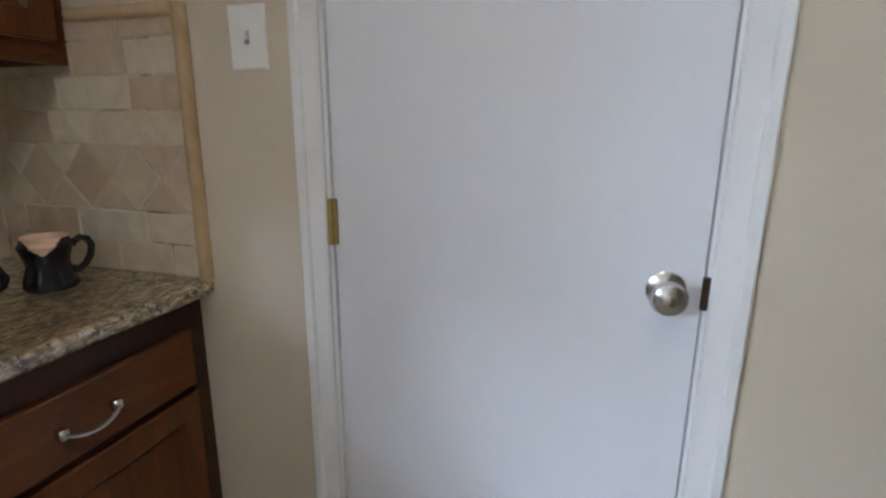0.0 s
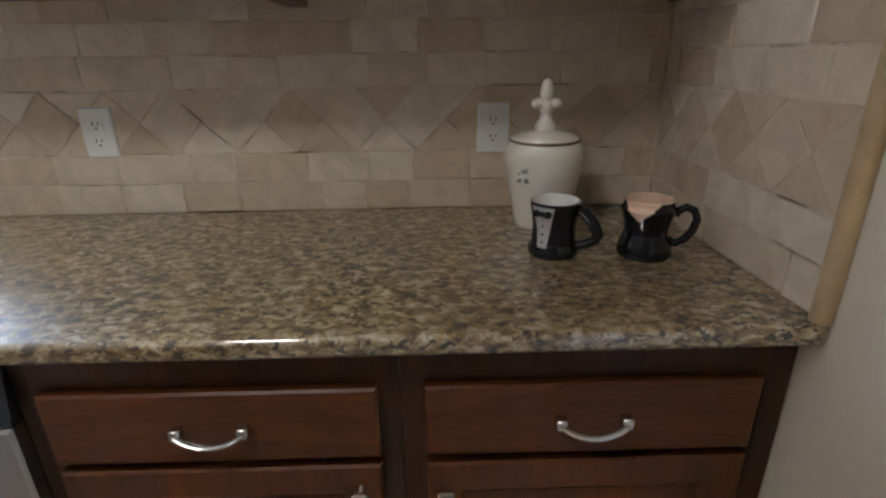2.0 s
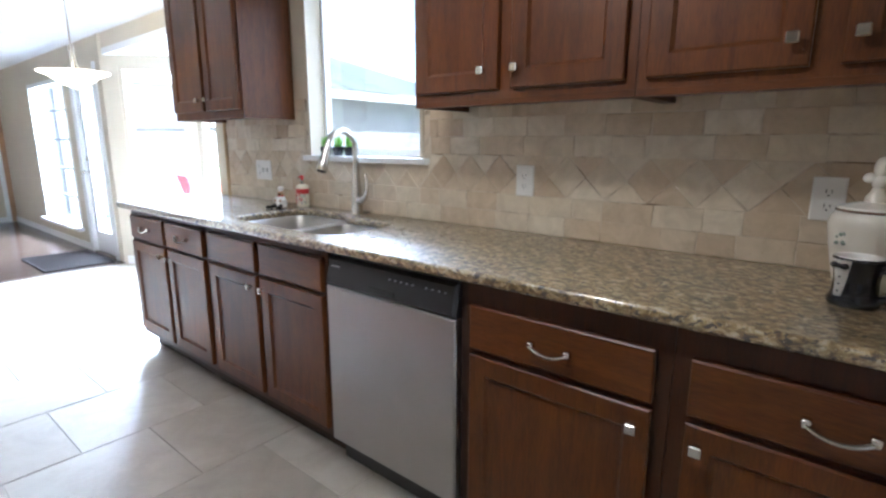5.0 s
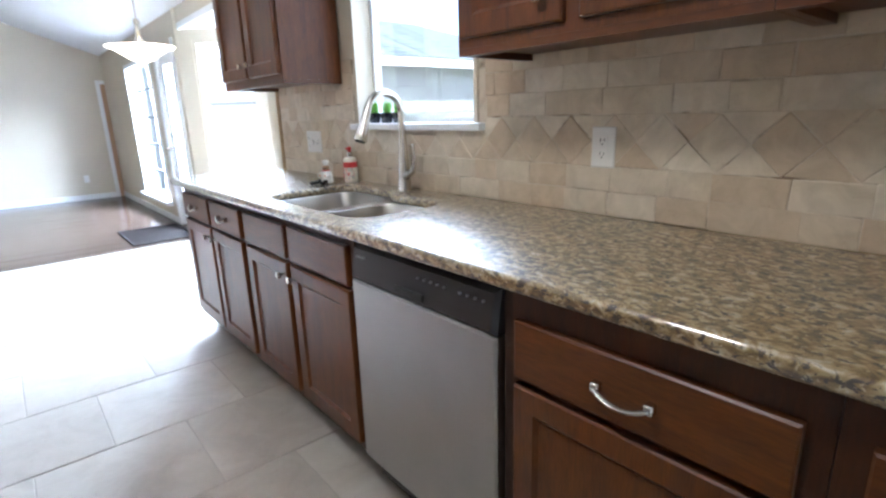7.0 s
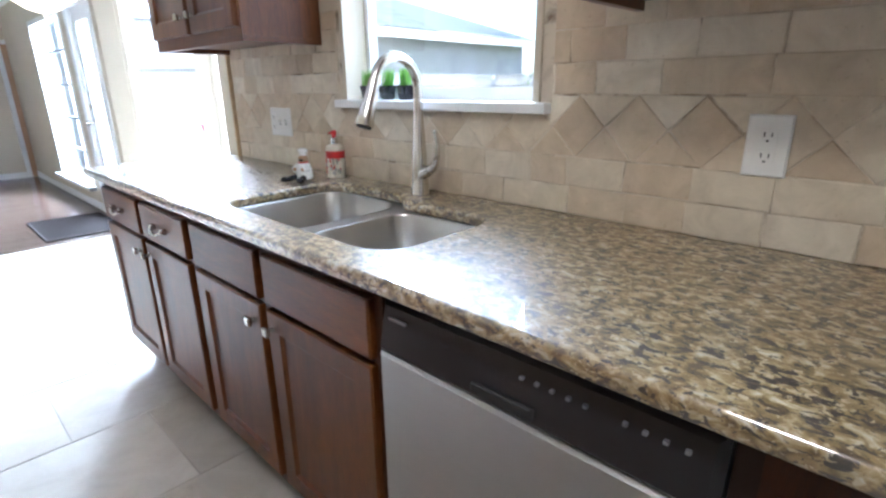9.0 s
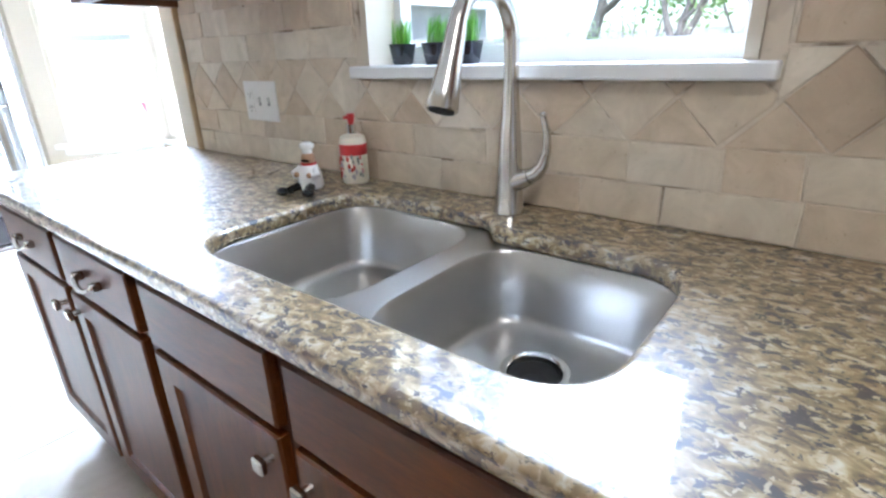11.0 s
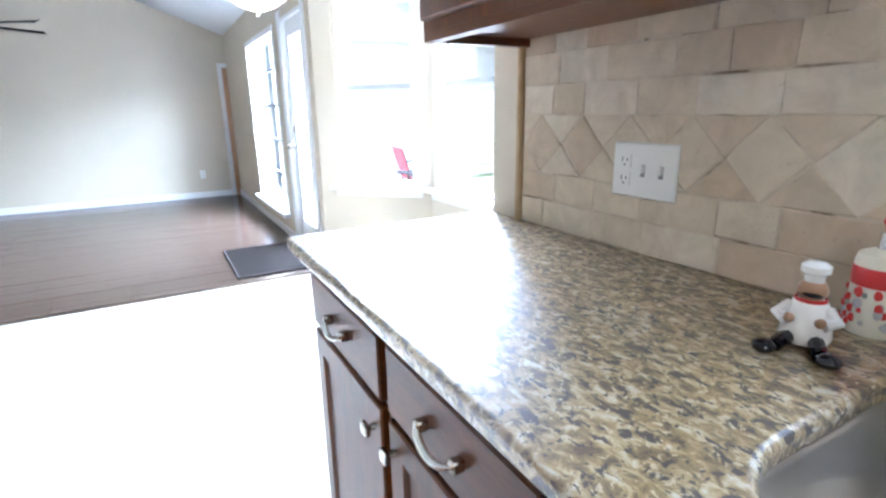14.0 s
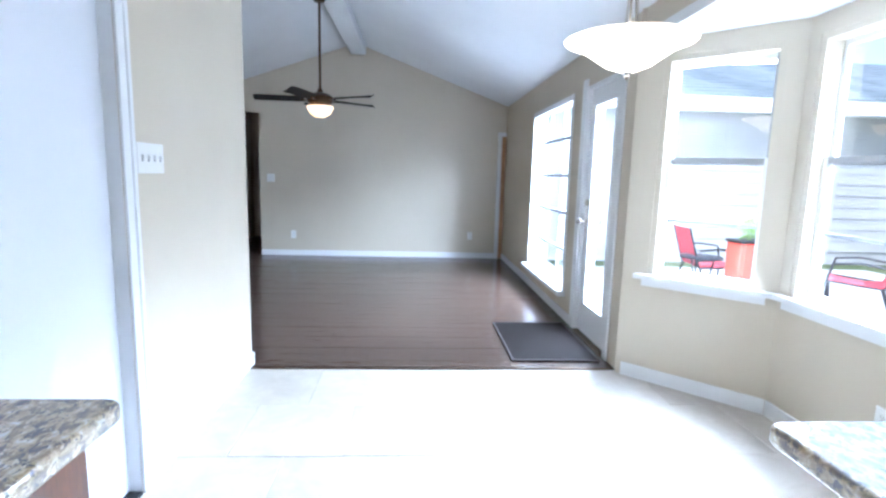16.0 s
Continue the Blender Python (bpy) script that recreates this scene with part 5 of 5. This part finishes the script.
for k in range(5):
    a = radians(72 * k + 3)
    ca, sa = math.cos(a), math.sin(a)
    bm = bmesh.new()
    rows = []
    for r, w in ((0.16, 0.045), (0.22, 0.058), (0.45, 0.068), (0.60, 0.070), (0.645, 0.055), (0.655, 0.03)):
        rows.append([bm.verts.new((AX + ca * r - sa * w * s, AY + sa * r + ca * w * s, AZ + 0.045 + 0.020 * s)) for s in (-1, 1)])
    for p, q in zip(rows, rows[1:]):
        bm.faces.new((p[0], p[1], q[1], q[0]))
    bmesh.ops.solidify(bm, geom=list(bm.faces), thickness=0.007)
    blade = part("blade", bm, BLADE, fan)
    bm = bmesh.new()
    tube(bm, [(AX + ca * 0.11, AY + sa * 0.11, AZ + 0.03), (AX + ca * 0.20, AY + sa * 0.20, AZ + 0.038)], 0.014, 8, flat=0.5)
    part("blade_arm", bm, BRONZE, blade)
bm = bmesh.new()
tube(bm, [(AX, AY, AZ + 0.14), (AX, AY, RIDGE_Z - abs(AX - RIDGE_X) * SLOPE + 0.01)], 0.013, 12)
part("down_rod", bm, BRONZE, fan, smooth=True)
bm = bmesh.new()
lathe(bm, [(0.07, 0.06), (0.07, 0.02), (0.05, -0.03), (0.0, -0.04)], 24, (AX, AY, RIDGE_Z - 0.16))
part("canopy", bm, BRONZE, fan, smooth=True)

# door mat
mat_thing = thing("door_mat", (-1.12, -4.92, 0.0), "dark fibre door mat with a raised border by the glazed door", "door mat")
part("fibre_pad", boxes((-1.43, -5.38, 0.0, -0.81, -4.46, 0.010), bevel=0.004, seg=2), MAT, mat_thing)
for r in ((-0.824, -5.38, -0.81, -4.46), (-1.43, -5.38, -1.416, -4.46), (-1.415, -5.38, -0.825, -5.366), (-1.415, -4.474, -0.825, -4.46)):
    part("border", boxes((r[0], r[1], 0.0105, r[2], r[3], 0.015), bevel=0.002), MATEDGE, mat_thing)

# ---- outside ----
patio = struct("patio", boxes((-7.5, -8.9, -0.139, -1.6, -0.5, -0.10)), BRICKM, "pale concrete patio")

WY, WXA, WXB = -9.6, -15.0, -2.4
house = thing("house_wing", (-8.7, WY, -0.1), "pale sided house wing with grey shingle roof and white fascia", "house")
bm = boxes((WXA, WY - 6, -0.13, WXB, WY, 2.45))
wallw = part("wall", bm, SIDING, house)
z, k = 0.10, 0
while z < 2.40:
    bm = bmesh.new()
    vs = [bm.verts.new(p) for p in ((WXA, WY + 0.002, z), (WXB, WY + 0.002, z), (WXB, WY + 0.004, z + 0.195), (WXA, WY + 0.004, z + 0.195), (WXA, WY + 0.022, z), (WXB, WY + 0.022, z), (WXB, WY + 0.008, z + 0.195), (WXA, WY + 0.008, z + 0.195))]
    for f in ((4, 5, 6, 7), (0, 1, 5, 4), (3, 2, 6, 7)):
        bm.faces.new([vs[i] for i in f])
    part("siding_board", bm, SIDING, wallw)
    z += 0.195
part("soffit", boxes((WXA, WY, 2.42, WXB + 0.4, WY + 0.50, 2.45)), WHITE, house)
part("fascia", boxes((WXA, WY + 0.50, 2.38, WXB + 0.4, WY + 0.53, 2.62)), WHITE, house, "white fascia board")
roof = bmesh.new()
RZ, RY = 4.15, WY - 3.6
rid0, rid1 = -11.5, -5.2
verts = [(WXA, WY + 0.55, 2.60), (WXB + 0.4, WY + 0.55, 2.60), (rid1, RY, RZ), (rid0, RY, RZ), (WXA, WY - 7.5, 2.6), (WXB + 0.4, WY - 7.5, 2.6)]
vv = [roof.verts.new(p) for p in verts]
for f in ((0, 1, 2, 3), (1, 5, 2), (0, 3, 4), (3, 2, 5, 4), (0, 4, 5, 1)):
    roof.faces.new([vv[i] for i in f])
roofo = part("roof", roof, SHINGLE, house)
sl = (RZ - 2.60) / (WY + 0.55 - RY)
rng = random.Random(11)
nr = 17
for i in range(nr):
    t0, t1 = i / nr, (i + 1.25) / nr
    xa, xb = WXA + (rid0 - WXA) * t0, WXB + 0.4 + (rid1 - WXB - 0.4) * t0
    bm = bmesh.new()
    x = max(xa, -10.5)
    while x < xb:
        w = rng.uniform(0.22, 0.34)
        x1 = min(x + w - 0.008, xb)
        ya, yb = WY + 0.55 + (RY - WY - 0.55) * t0, WY + 0.55 + (RY - WY - 0.55) * min(t1, 1)
        za, zb = 2.60 + (RZ - 2.60) * t0, 2.60 + (RZ - 2.60) * min(t1, 1)
        up = rng.uniform(0.018, 0.032)
        p = [bm.verts.new(c) for c in ((x, ya, za + up), (x1, ya, za + up), (x1, yb, zb + 0.012), (x, yb, zb + 0.012), (x, ya, za + 0.004), (x1, ya, za + 0.004))]
        bm.faces.new((p[0], p[1], p[2], p[3]))
        bm.faces.new((p[4], p[5], p[1], p[0]))
        x += w
    part("shingle_course", bm, SHINGLE, roofo)
# eaves of this house over the windows
struct("eaves", boxes((-2.2, LY - 0.4, 2.42, LX0 - 0.151, BAY[0][1] - 0.1, 2.47), (-2.9, -4.2, 2.42, -2.3, -1.7, 2.47), (-2.2, -1.7, 2.44, WX - 0.161, NY + 0.3, 2.47)), WHITE, "white soffit boards over the windows")
fl = thing("outdoor_lamp", (-2.12, -5.0, 2.2), "dark flood lamp under the eaves", "lamp")
part("bracket", boxes((-2.13, -5.02, 2.28, -2.10, -4.98, 2.42)), IRON, fl)
part("head", boxes((-2.17, -5.06, 2.17, -2.07, -4.96, 2.285), bevel=0.012), IRON, fl)


def patio_chair(m):
    ch = thing("patio_chair", (0, 0, 0), "red sling patio chair with a black metal frame", "chair", "patio chairs")
    for s in (-1, 1):
        bm = bmesh.new()
        tube(bm, [(0.24, s * 0.28, 0.0), (0.26, s * 0.28, 0.38), (0.22, s * 0.285, 0.58), (0.0, s * 0.285, 0.61), (-0.22, s * 0.28, 0.58)], 0.013, 8)
        part("arm_rest", bm, IRON, ch, smooth=True)
        bm = bmesh.new()
        tube(bm, [(0.26, s * 0.25, 0.40), (-0.20, s * 0.25, 0.37), (-0.34, s * 0.25, 0.84)], 0.012, 8)
        part("side_rail", bm, IRON, ch, smooth=True)
        bm = bmesh.new()
        tube(bm, [(-0.18, s * 0.27, 0.38), (-0.30, s * 0.28, 0.0)], 0.012, 8)
        part("leg", bm, IRON, ch, smooth=True)
    bm = bmesh.new()
    rows = [[bm.verts.new((x, s * 0.245, z)) for s in (-1, -0.33, 0.33, 1)] for x, z in ((0.25, 0.40), (0.12, 0.38), (-0.05, 0.365), (-0.20, 0.385))]
    for a, b in zip(rows, rows[1:]):
        for k in range(3):
            bm.faces.new((a[k], a[k + 1], b[k + 1], b[k]))
    bmesh.ops.solidify(bm, geom=list(bm.faces), thickness=0.012)
    part("seat", bm, REDCUSH, ch, "red fabric seat")
    bm = bmesh.new()
    rows = [[bm.verts.new((x, s * 0.245, z)) for s in (-1, -0.33, 0.33, 1)] for x, z in ((-0.20, 0.39), (-0.26, 0.56), (-0.30, 0.70), (-0.335, 0.83))]
    for a, b in zip(rows, rows[1:]):
        for k in range(3):
            bm.faces.new((a[k], a[k + 1], b[k + 1], b[k]))
    bmesh.ops.solidify(bm, geom=list(bm.faces), thickness=0.012)
    part("backrest", bm, REDCUSH, ch, "red fabric backrest")
    ch.matrix_basis = m
    return ch


chair = patio_chair(pose(-3.65, -6.95, -0.10, 0, 0, 172))
copy_thing(chair, pose(-4.72, -6.02, -0.10, 0, 0, -43))
pl = thing("planter", (-3.75, -6.45, -0.1), "red square planter with a leafy green plant", "planter")
bm = bmesh.new()
box(bm, -3.88, -6.58, -0.10, -3.62, -6.32, 0.62, bevel=0.012)
part("pot", bm, REDPOT, pl)
part("rim", boxes((-3.895, -6.595, 0.622, -3.605, -6.305, 0.65), bevel=0.006), IRON, pl)


def leaf_cloud(bm, centres, count, size, seed):
    rng = random.Random(seed)
    for k in range(count):
        c, r = centres[rng.randrange(len(centres))]
        d = Vector((rng.gauss(0, 1), rng.gauss(0, 1), rng.gauss(0, 1))).normalized() * r * rng.uniform(0.35, 1.0) ** 0.6
        p = Vector(c) + d
        a = Vector((rng.gauss(0, 1), rng.gauss(0, 1), rng.gauss(0, 1))).normalized()
        b = a.orthogonal().normalized()
        s = size * rng.uniform(0.6, 1.3)
        q = [bm.verts.new(p + v) for v in (-a * s, b * s * 0.45, a * s, -b * s * 0.45)]
        bm.faces.new(q)


bm = bmesh.new()
leaf_cloud(bm, [((-3.75, -6.45, 0.74), 0.12), ((-3.72, -6.40, 0.82), 0.10)], 260, 0.035, 3)
tagged(part("foliage", bm, LEAF, pl), kind="stuff")


def tree(x, y, height, seed, spread, leaves, size, trunk=0.36):
    tr = thing("tree", (x, y, -0.14), "leafy garden tree with forking grey limbs", "tree", "garden trees")
    rng = random.Random(seed)
    bm = bmesh.new()
    ends = []

    def limb(p, d, length, r, depth):
        pts, rr = [p], [r]
        for k in range(4):
            d = (d + Vector((rng.gauss(0, 0.16), rng.gauss(0, 0.16), rng.gauss(0.03, 0.1)))).normalized()
            p = p + d * length / 4
            pts.append(p)
            rr.append(r * (1 - 0.12 * (k + 1)))
        tube(bm, pts, rr, 7 if depth < 2 else 5)
        if depth >= 3:
            ends.append(p)
            return
        if depth == 2:
            ends.append(p)
        for k in range(3 if depth else 4):
            t = Vector((rng.gauss(0, 0.75), rng.gauss(0, 0.75), rng.uniform(0.1, 0.7)))
            limb(p if k else pts[3], (d * 0.7 + t * spread).normalized(), length * rng.uniform(0.55, 0.8), r * 0.52, depth + 1)

    limb(Vector((x, y, -0.14)), Vector((0.03, 0.02, 1)), height * trunk, height * 0.020, 0)
    part("trunk", bm, BARK, tr, smooth=True)
    bm = bmesh.new()
    leaf_cloud(bm, [(e, height * 0.11) for e in ends], leaves, size, seed + 1)
    tagged(part("crown", bm, LEAF, tr), kind="stuff")
    return tr


tree(-9.0, -2.1, 6.5, 5, 0.55, 2700, 0.07, 0.22)
tree(-12.5, -5.5, 8.5, 8, 0.8, 9000, 0.10)
tree(-11.0, 1.5, 8.0, 12, 0.8, 9000, 0.10)


def shrub(x, y, w, h, seed):
    sh = thing("shrub", (x, y, -0.14), "leafy green garden shrub", "shrub", "garden shrubs")
    rng = random.Random(seed)
    bm = bmesh.new()
    tips = []
    for k in range(13):
        a, q = rng.uniform(0, 2 * math.pi), rng.uniform(0.4, 1.25)
        tip = (x + w * q * math.cos(a), y + w * q * math.sin(a), h * rng.uniform(0.5, 1.15))
        tube(bm, [(x, y, -0.14), (x + (tip[0] - x) * 0.4, y + (tip[1] - y) * 0.4, h * 0.35), tip], [0.03, 0.02, 0.008], 6)
        tips.append((tip, w * 0.30))
        tips.append(((tip[0], tip[1], tip[2] * 0.55), w * 0.3))
    part("stem", bm, BARK, sh)
    bm = bmesh.new()
    leaf_cloud(bm, tips, 420, 0.05, seed)
    tagged(part("leaves", bm, LEAF, sh), kind="stuff")


shrub(-10.6, -3.4, 1.0, 1.7, 31)
shrub(-10.2, -0.9, 1.1, 2.1, 32)
shrub(-10.0, 0.9, 1.0, 1.9, 33)
shrub(-11.2, -5.2, 1.0, 1.5, 34)
# low round table beside the chairs
table = thing("patio_table", (-3.42, -6.72, -0.10), "small black metal patio table beside the planter", "table")
bm = bmesh.new()
lathe(bm, [(0.0, 0.50), (0.22, 0.50), (0.23, 0.506), (0.23, 0.518), (0.22, 0.524), (0.0, 0.524)], 28, (-3.42, -6.72, -0.10))
part("tabletop", bm, IRON, table, smooth=True)
for k in range(3):
    a = radians(120 * k + 40)
    bm = bmesh.new()
    tube(bm, [(-3.42 + 0.20 * math.cos(a), -6.72 + 0.20 * math.sin(a), -0.10), (-3.42 + 0.10 * math.cos(a), -6.72 + 0.10 * math.sin(a), 0.18), (-3.42 + 0.15 * math.cos(a), -6.72 + 0.15 * math.sin(a), 0.405)], 0.011, 8)
    part("leg", bm, IRON, table, smooth=True)
# garden fence
fence = thing("fence", (-13.5, -2.0, -0.14), "weathered grey board fence at the end of the garden", "fence")
y = -9.5
while y < 8:
    part("board", boxes((-13.53, y, -0.14, -13.50, y + 0.138, 1.55 + 0.01 * math.sin(y * 7))), FENCEW, fence)
    y += 0.145
part("rail", boxes((-13.50, -9.5, 0.35, -13.45, 8, 0.44)), FENCEW, fence)
part("rail", boxes((-13.50, -9.5, 1.25, -13.45, 8, 1.34)), FENCEW, fence)

# ---- pieces: backsplash tiles, floor tiles, planks ----


def clip(poly, axis, value, keep_less):
    out = []
    for i in range(len(poly)):
        a, b = poly[i - 1], poly[i]
        ia = (a[axis] <= value) == keep_less or a[axis] == value
        ib = (b[axis] <= value) == keep_less or b[axis] == value
        if ia != ib:
            t = (value - a[axis]) / (b[axis] - a[axis])
            out.append((a[0] + (b[0] - a[0]) * t, a[1] + (b[1] - a[1]) * t))
        if ib:
            out.append(b)
    return out


def area(poly):
    return abs(sum(poly[i - 1][0] * poly[i][1] - poly[i][0] * poly[i - 1][1] for i in range(len(poly)))) / 2


def inset_poly(poly, d):
    """Moves every side of a convex polygon inwards."""
    n = len(poly)
    s = sum(poly[i - 1][0] * poly[i][1] - poly[i][0] * poly[i - 1][1] for i in range(n))
    if s < 0:
        poly = poly[::-1]
    lines = []
    for i in range(n):
        a, b = Vector(poly[i]), Vector(poly[(i + 1) % n])
        t = (b - a).normalized()
        nm = Vector((-t.y, t.x))
        lines.append((a + nm * d, t))
    out = []
    for i in range(n):
        (p, t), (q, u) = lines[i - 1], lines[i]
        den = t.x * u.y - t.y * u.x
        if abs(den) < 1e-6:
            out.append((q.x, q.y))
            continue
        k = ((q.x - p.x) * u.y - (q.y - p.y) * u.x) / den
        r = p + t * k
        out.append((r.x, r.y))
    return out


def clean(poly):
    out = []
    for p in poly:
        if not out or (abs(p[0] - out[-1][0]) + abs(p[1] - out[-1][1])) > 0.004:
            out.append(p)
    if len(out) > 1 and abs(out[0][0] - out[-1][0]) + abs(out[0][1] - out[-1][1]) < 0.004:
        out.pop()
    return out


TRNG = random.Random(21)


def stone(poly, place, parent, mat, joint=0.0011, rise=0.0030, edge=0.0020, name="tile", wobble=0.0026):
    poly = clean(poly)
    if len(poly) < 3 or area(poly) < 0.0004:
        return
    a = inset_poly(poly, joint)
    a = [(u + TRNG.uniform(-wobble, wobble), v + TRNG.uniform(-wobble, wobble)) for u, v in a]
    b = inset_poly(a, edge)
    lift = rise + TRNG.uniform(-0.0009, 0.0009)
    bm = bmesh.new()
    rings = [[bm.verts.new(place(u, v, d)) for u, v in r] for r, d in ((a, 0.0), (a, lift - edge * 0.8), (b, lift))]
    n = len(a)
    for p, q in zip(rings, rings[1:]):
        for k in range(n):
            bm.faces.new((p[k], p[(k + 1) % n], q[(k + 1) % n], q[k]))
    bm.faces.new(rings[-1])
    part(name, bm, mat, parent)


ROWH, TW, BAND0, BAND1 = 0.0745, 0.155, CT + 0.149, CT + 0.149 + 0.152


def splash_pattern(u0, u1, top, shift, diamond_at):
    """Subway rows, a band of tiles on point, and subway rows above."""
    polys = []
    rows = [(CT, shift), (CT + ROWH, shift + 0.5)]
    z, k = BAND1, 0
    while z < top - 0.01:
        rows.append((z, shift + 0.5 * (k % 2)))
        z += ROWH
        k += 1
    for z, s in rows:
        u = u0 - TW * (1 + s % 1)
        while u < u1:
            w = TW * TRNG.choice((0.72, 0.9, 1.0, 1.0, 1.0, 1.15, 1.35))
            polys.append([(u, z), (u + w, z), (u + w, min(z + ROWH, top)), (u, min(z + ROWH, top))])
            u += w
    d = 0.1477
    zc = (BAND0 + BAND1) / 2
    k = math.floor((u0 - diamond_at) / d) - 1
    while diamond_at + k * d < u1 + d:
        c = diamond_at + k * d
        polys.append([(c - d / 2, zc), (c, BAND0), (c + d / 2, zc), (c, BAND1)])
        polys.append([(c, BAND0), (c + d, BAND0), (c + d / 2, zc)])
        polys.append([(c, BAND1), (c + d / 2, zc), (c + d, BAND1)])
        k += 1
    return polys


bed = struct("backsplash_west", boxes((WX - 0.0115, -1.655, CT + 0.0005, WX - 0.003, WIN[0] - 0.001, 1.50), (WX - 0.0115, WIN[0] - 0.001, CT + 0.0005, WX - 0.003, WIN[1] + 0.001, WIN[2] - 0.03), (WX - 0.0115, WIN[1] + 0.001, CT + 0.0005, WX - 0.003, NY - 0.001, 1.50)), GROUT, "sandy grout bed of the tumbled stone backsplash")
west = lambda u, v, d: (WX - 0.0035 + d, u, v)
for poly in splash_pattern(-1.655, NY, 1.50, 0.2, 0.2135):
    low = clip(clip(clip(poly, 0, -1.638, False), 0, NY - 0.008, True), 1, WIN[2] - 0.031, True) if max(p[1] for p in poly) <= WIN[2] - 0.03 else None
    if low is not None:
        stone(low, west, bed, SPLASH)
        continue
    for a, b in ((-1.638, WIN[0] - 0.03), (WIN[1] + 0.034, NY - 0.008)):
        q = clip(clip(poly, 0, a, False), 0, b, True) if poly else poly
        if len(q) > 2:
            stone(q, west, bed, SPLASH)
    q = clip(clip(clip(poly, 0, WIN[0] - 0.03, False), 0, WIN[1] + 0.034, True), 1, WIN[2] - 0.031, True)
    if len(q) > 2:
        stone(q, west, bed, SPLASH)
bed = struct("backsplash_north", boxes((WX - 0.004, NY - 0.006, CT + 0.0005, -0.685, NY - 0.0005, 1.482)), GROUT, "sandy grout bed of the stone return beside the door")
north = lambda u, v, d: (u, NY - 0.0055 - d, v)
for poly in splash_pattern(WX, -0.685, 1.48, 0.3, -0.842):
    q = clip(clip(poly, 0, WX + 0.004, False), 0, -0.687, True)
    if len(q) > 2:
        stone(q, north, bed, SPLASH)
bm = bmesh.new()
tube(bm, [(-0.671, NY - 0.007, CT + 0.001), (-0.671, NY - 0.007, 1.50)], 0.0165, 14)
struct("stone_trim_upright", bm, TRIMSTONE, "honey-coloured stone pencil trim", True)
bm = bmesh.new()
tube(bm, [(UF, NY - 0.007, 1.492), (-0.688, NY - 0.007, 1.492)], 0.0145, 14)
struct("stone_trim_top", bm, TRIMSTONE, "honey-coloured stone pencil trim", True)
bm = bmesh.new()
tube(bm, [(WX + 0.002, -1.650, CT + 0.001), (WX + 0.002, -1.650, 1.50)], 0.0115, 12)
struct("stone_trim_end", bm, TRIMSTONE, "honey-coloured stone pencil trim", True)

floor = struct("floor", boxes((-2.1, FLINE, -0.011, EX + 0.05, NY, -0.004)), FLOORGROUT, "pale tiled kitchen floor")
T = 0.515
flat = lambda u, v, d: (u, v, -0.0045 + d)
y = -0.705 + T * 6
while y > FLINE:
    y -= T
    off = -0.318 if round((y + 0.705) / T) % 2 == 0 else -0.06
    x = off - T * 4
    while x < EX:
        q = [(x, y), (x + T, y), (x + T, y + T), (x, y + T)]
        for ax, val, less in ((0, -2.08, False), (0, EX + 0.05, True), (1, FLINE + 0.012, False), (1, NY, True)):
            if q:
                q = clip(q, ax, val, less)
        if len(q) > 2:
            stone(q, flat, floor, FLOORTILE, joint=0.0022, rise=0.0042, edge=0.0012, wobble=0.0003)
        x += T
wood_floor = struct("floor_living", boxes((LX0, LY - 2.2, -0.011, LX1, FLINE - 0.02, -0.005)), CHERRY_IN, "dark plank floor of the living room")
y, k = FLINE - 0.02, 0
while y > LY - 2.1:
    h = 0.127
    x = LX0 - TRNG.uniform(0, 1.1)
    while x < LX1:
        w = TRNG.uniform(0.8, 1.5)
        a, b = max(x, LX0 + 0.002), min(x + w, LX1)
        if b - a > 0.03:
            stone([(a, y - h), (b, y - h), (b, y), (a, y)], flat, wood_floor, PLANK, joint=0.0008, rise=0.0045, edge=0.0012, name="plank", wobble=0.0)
        x += w
    y -= h
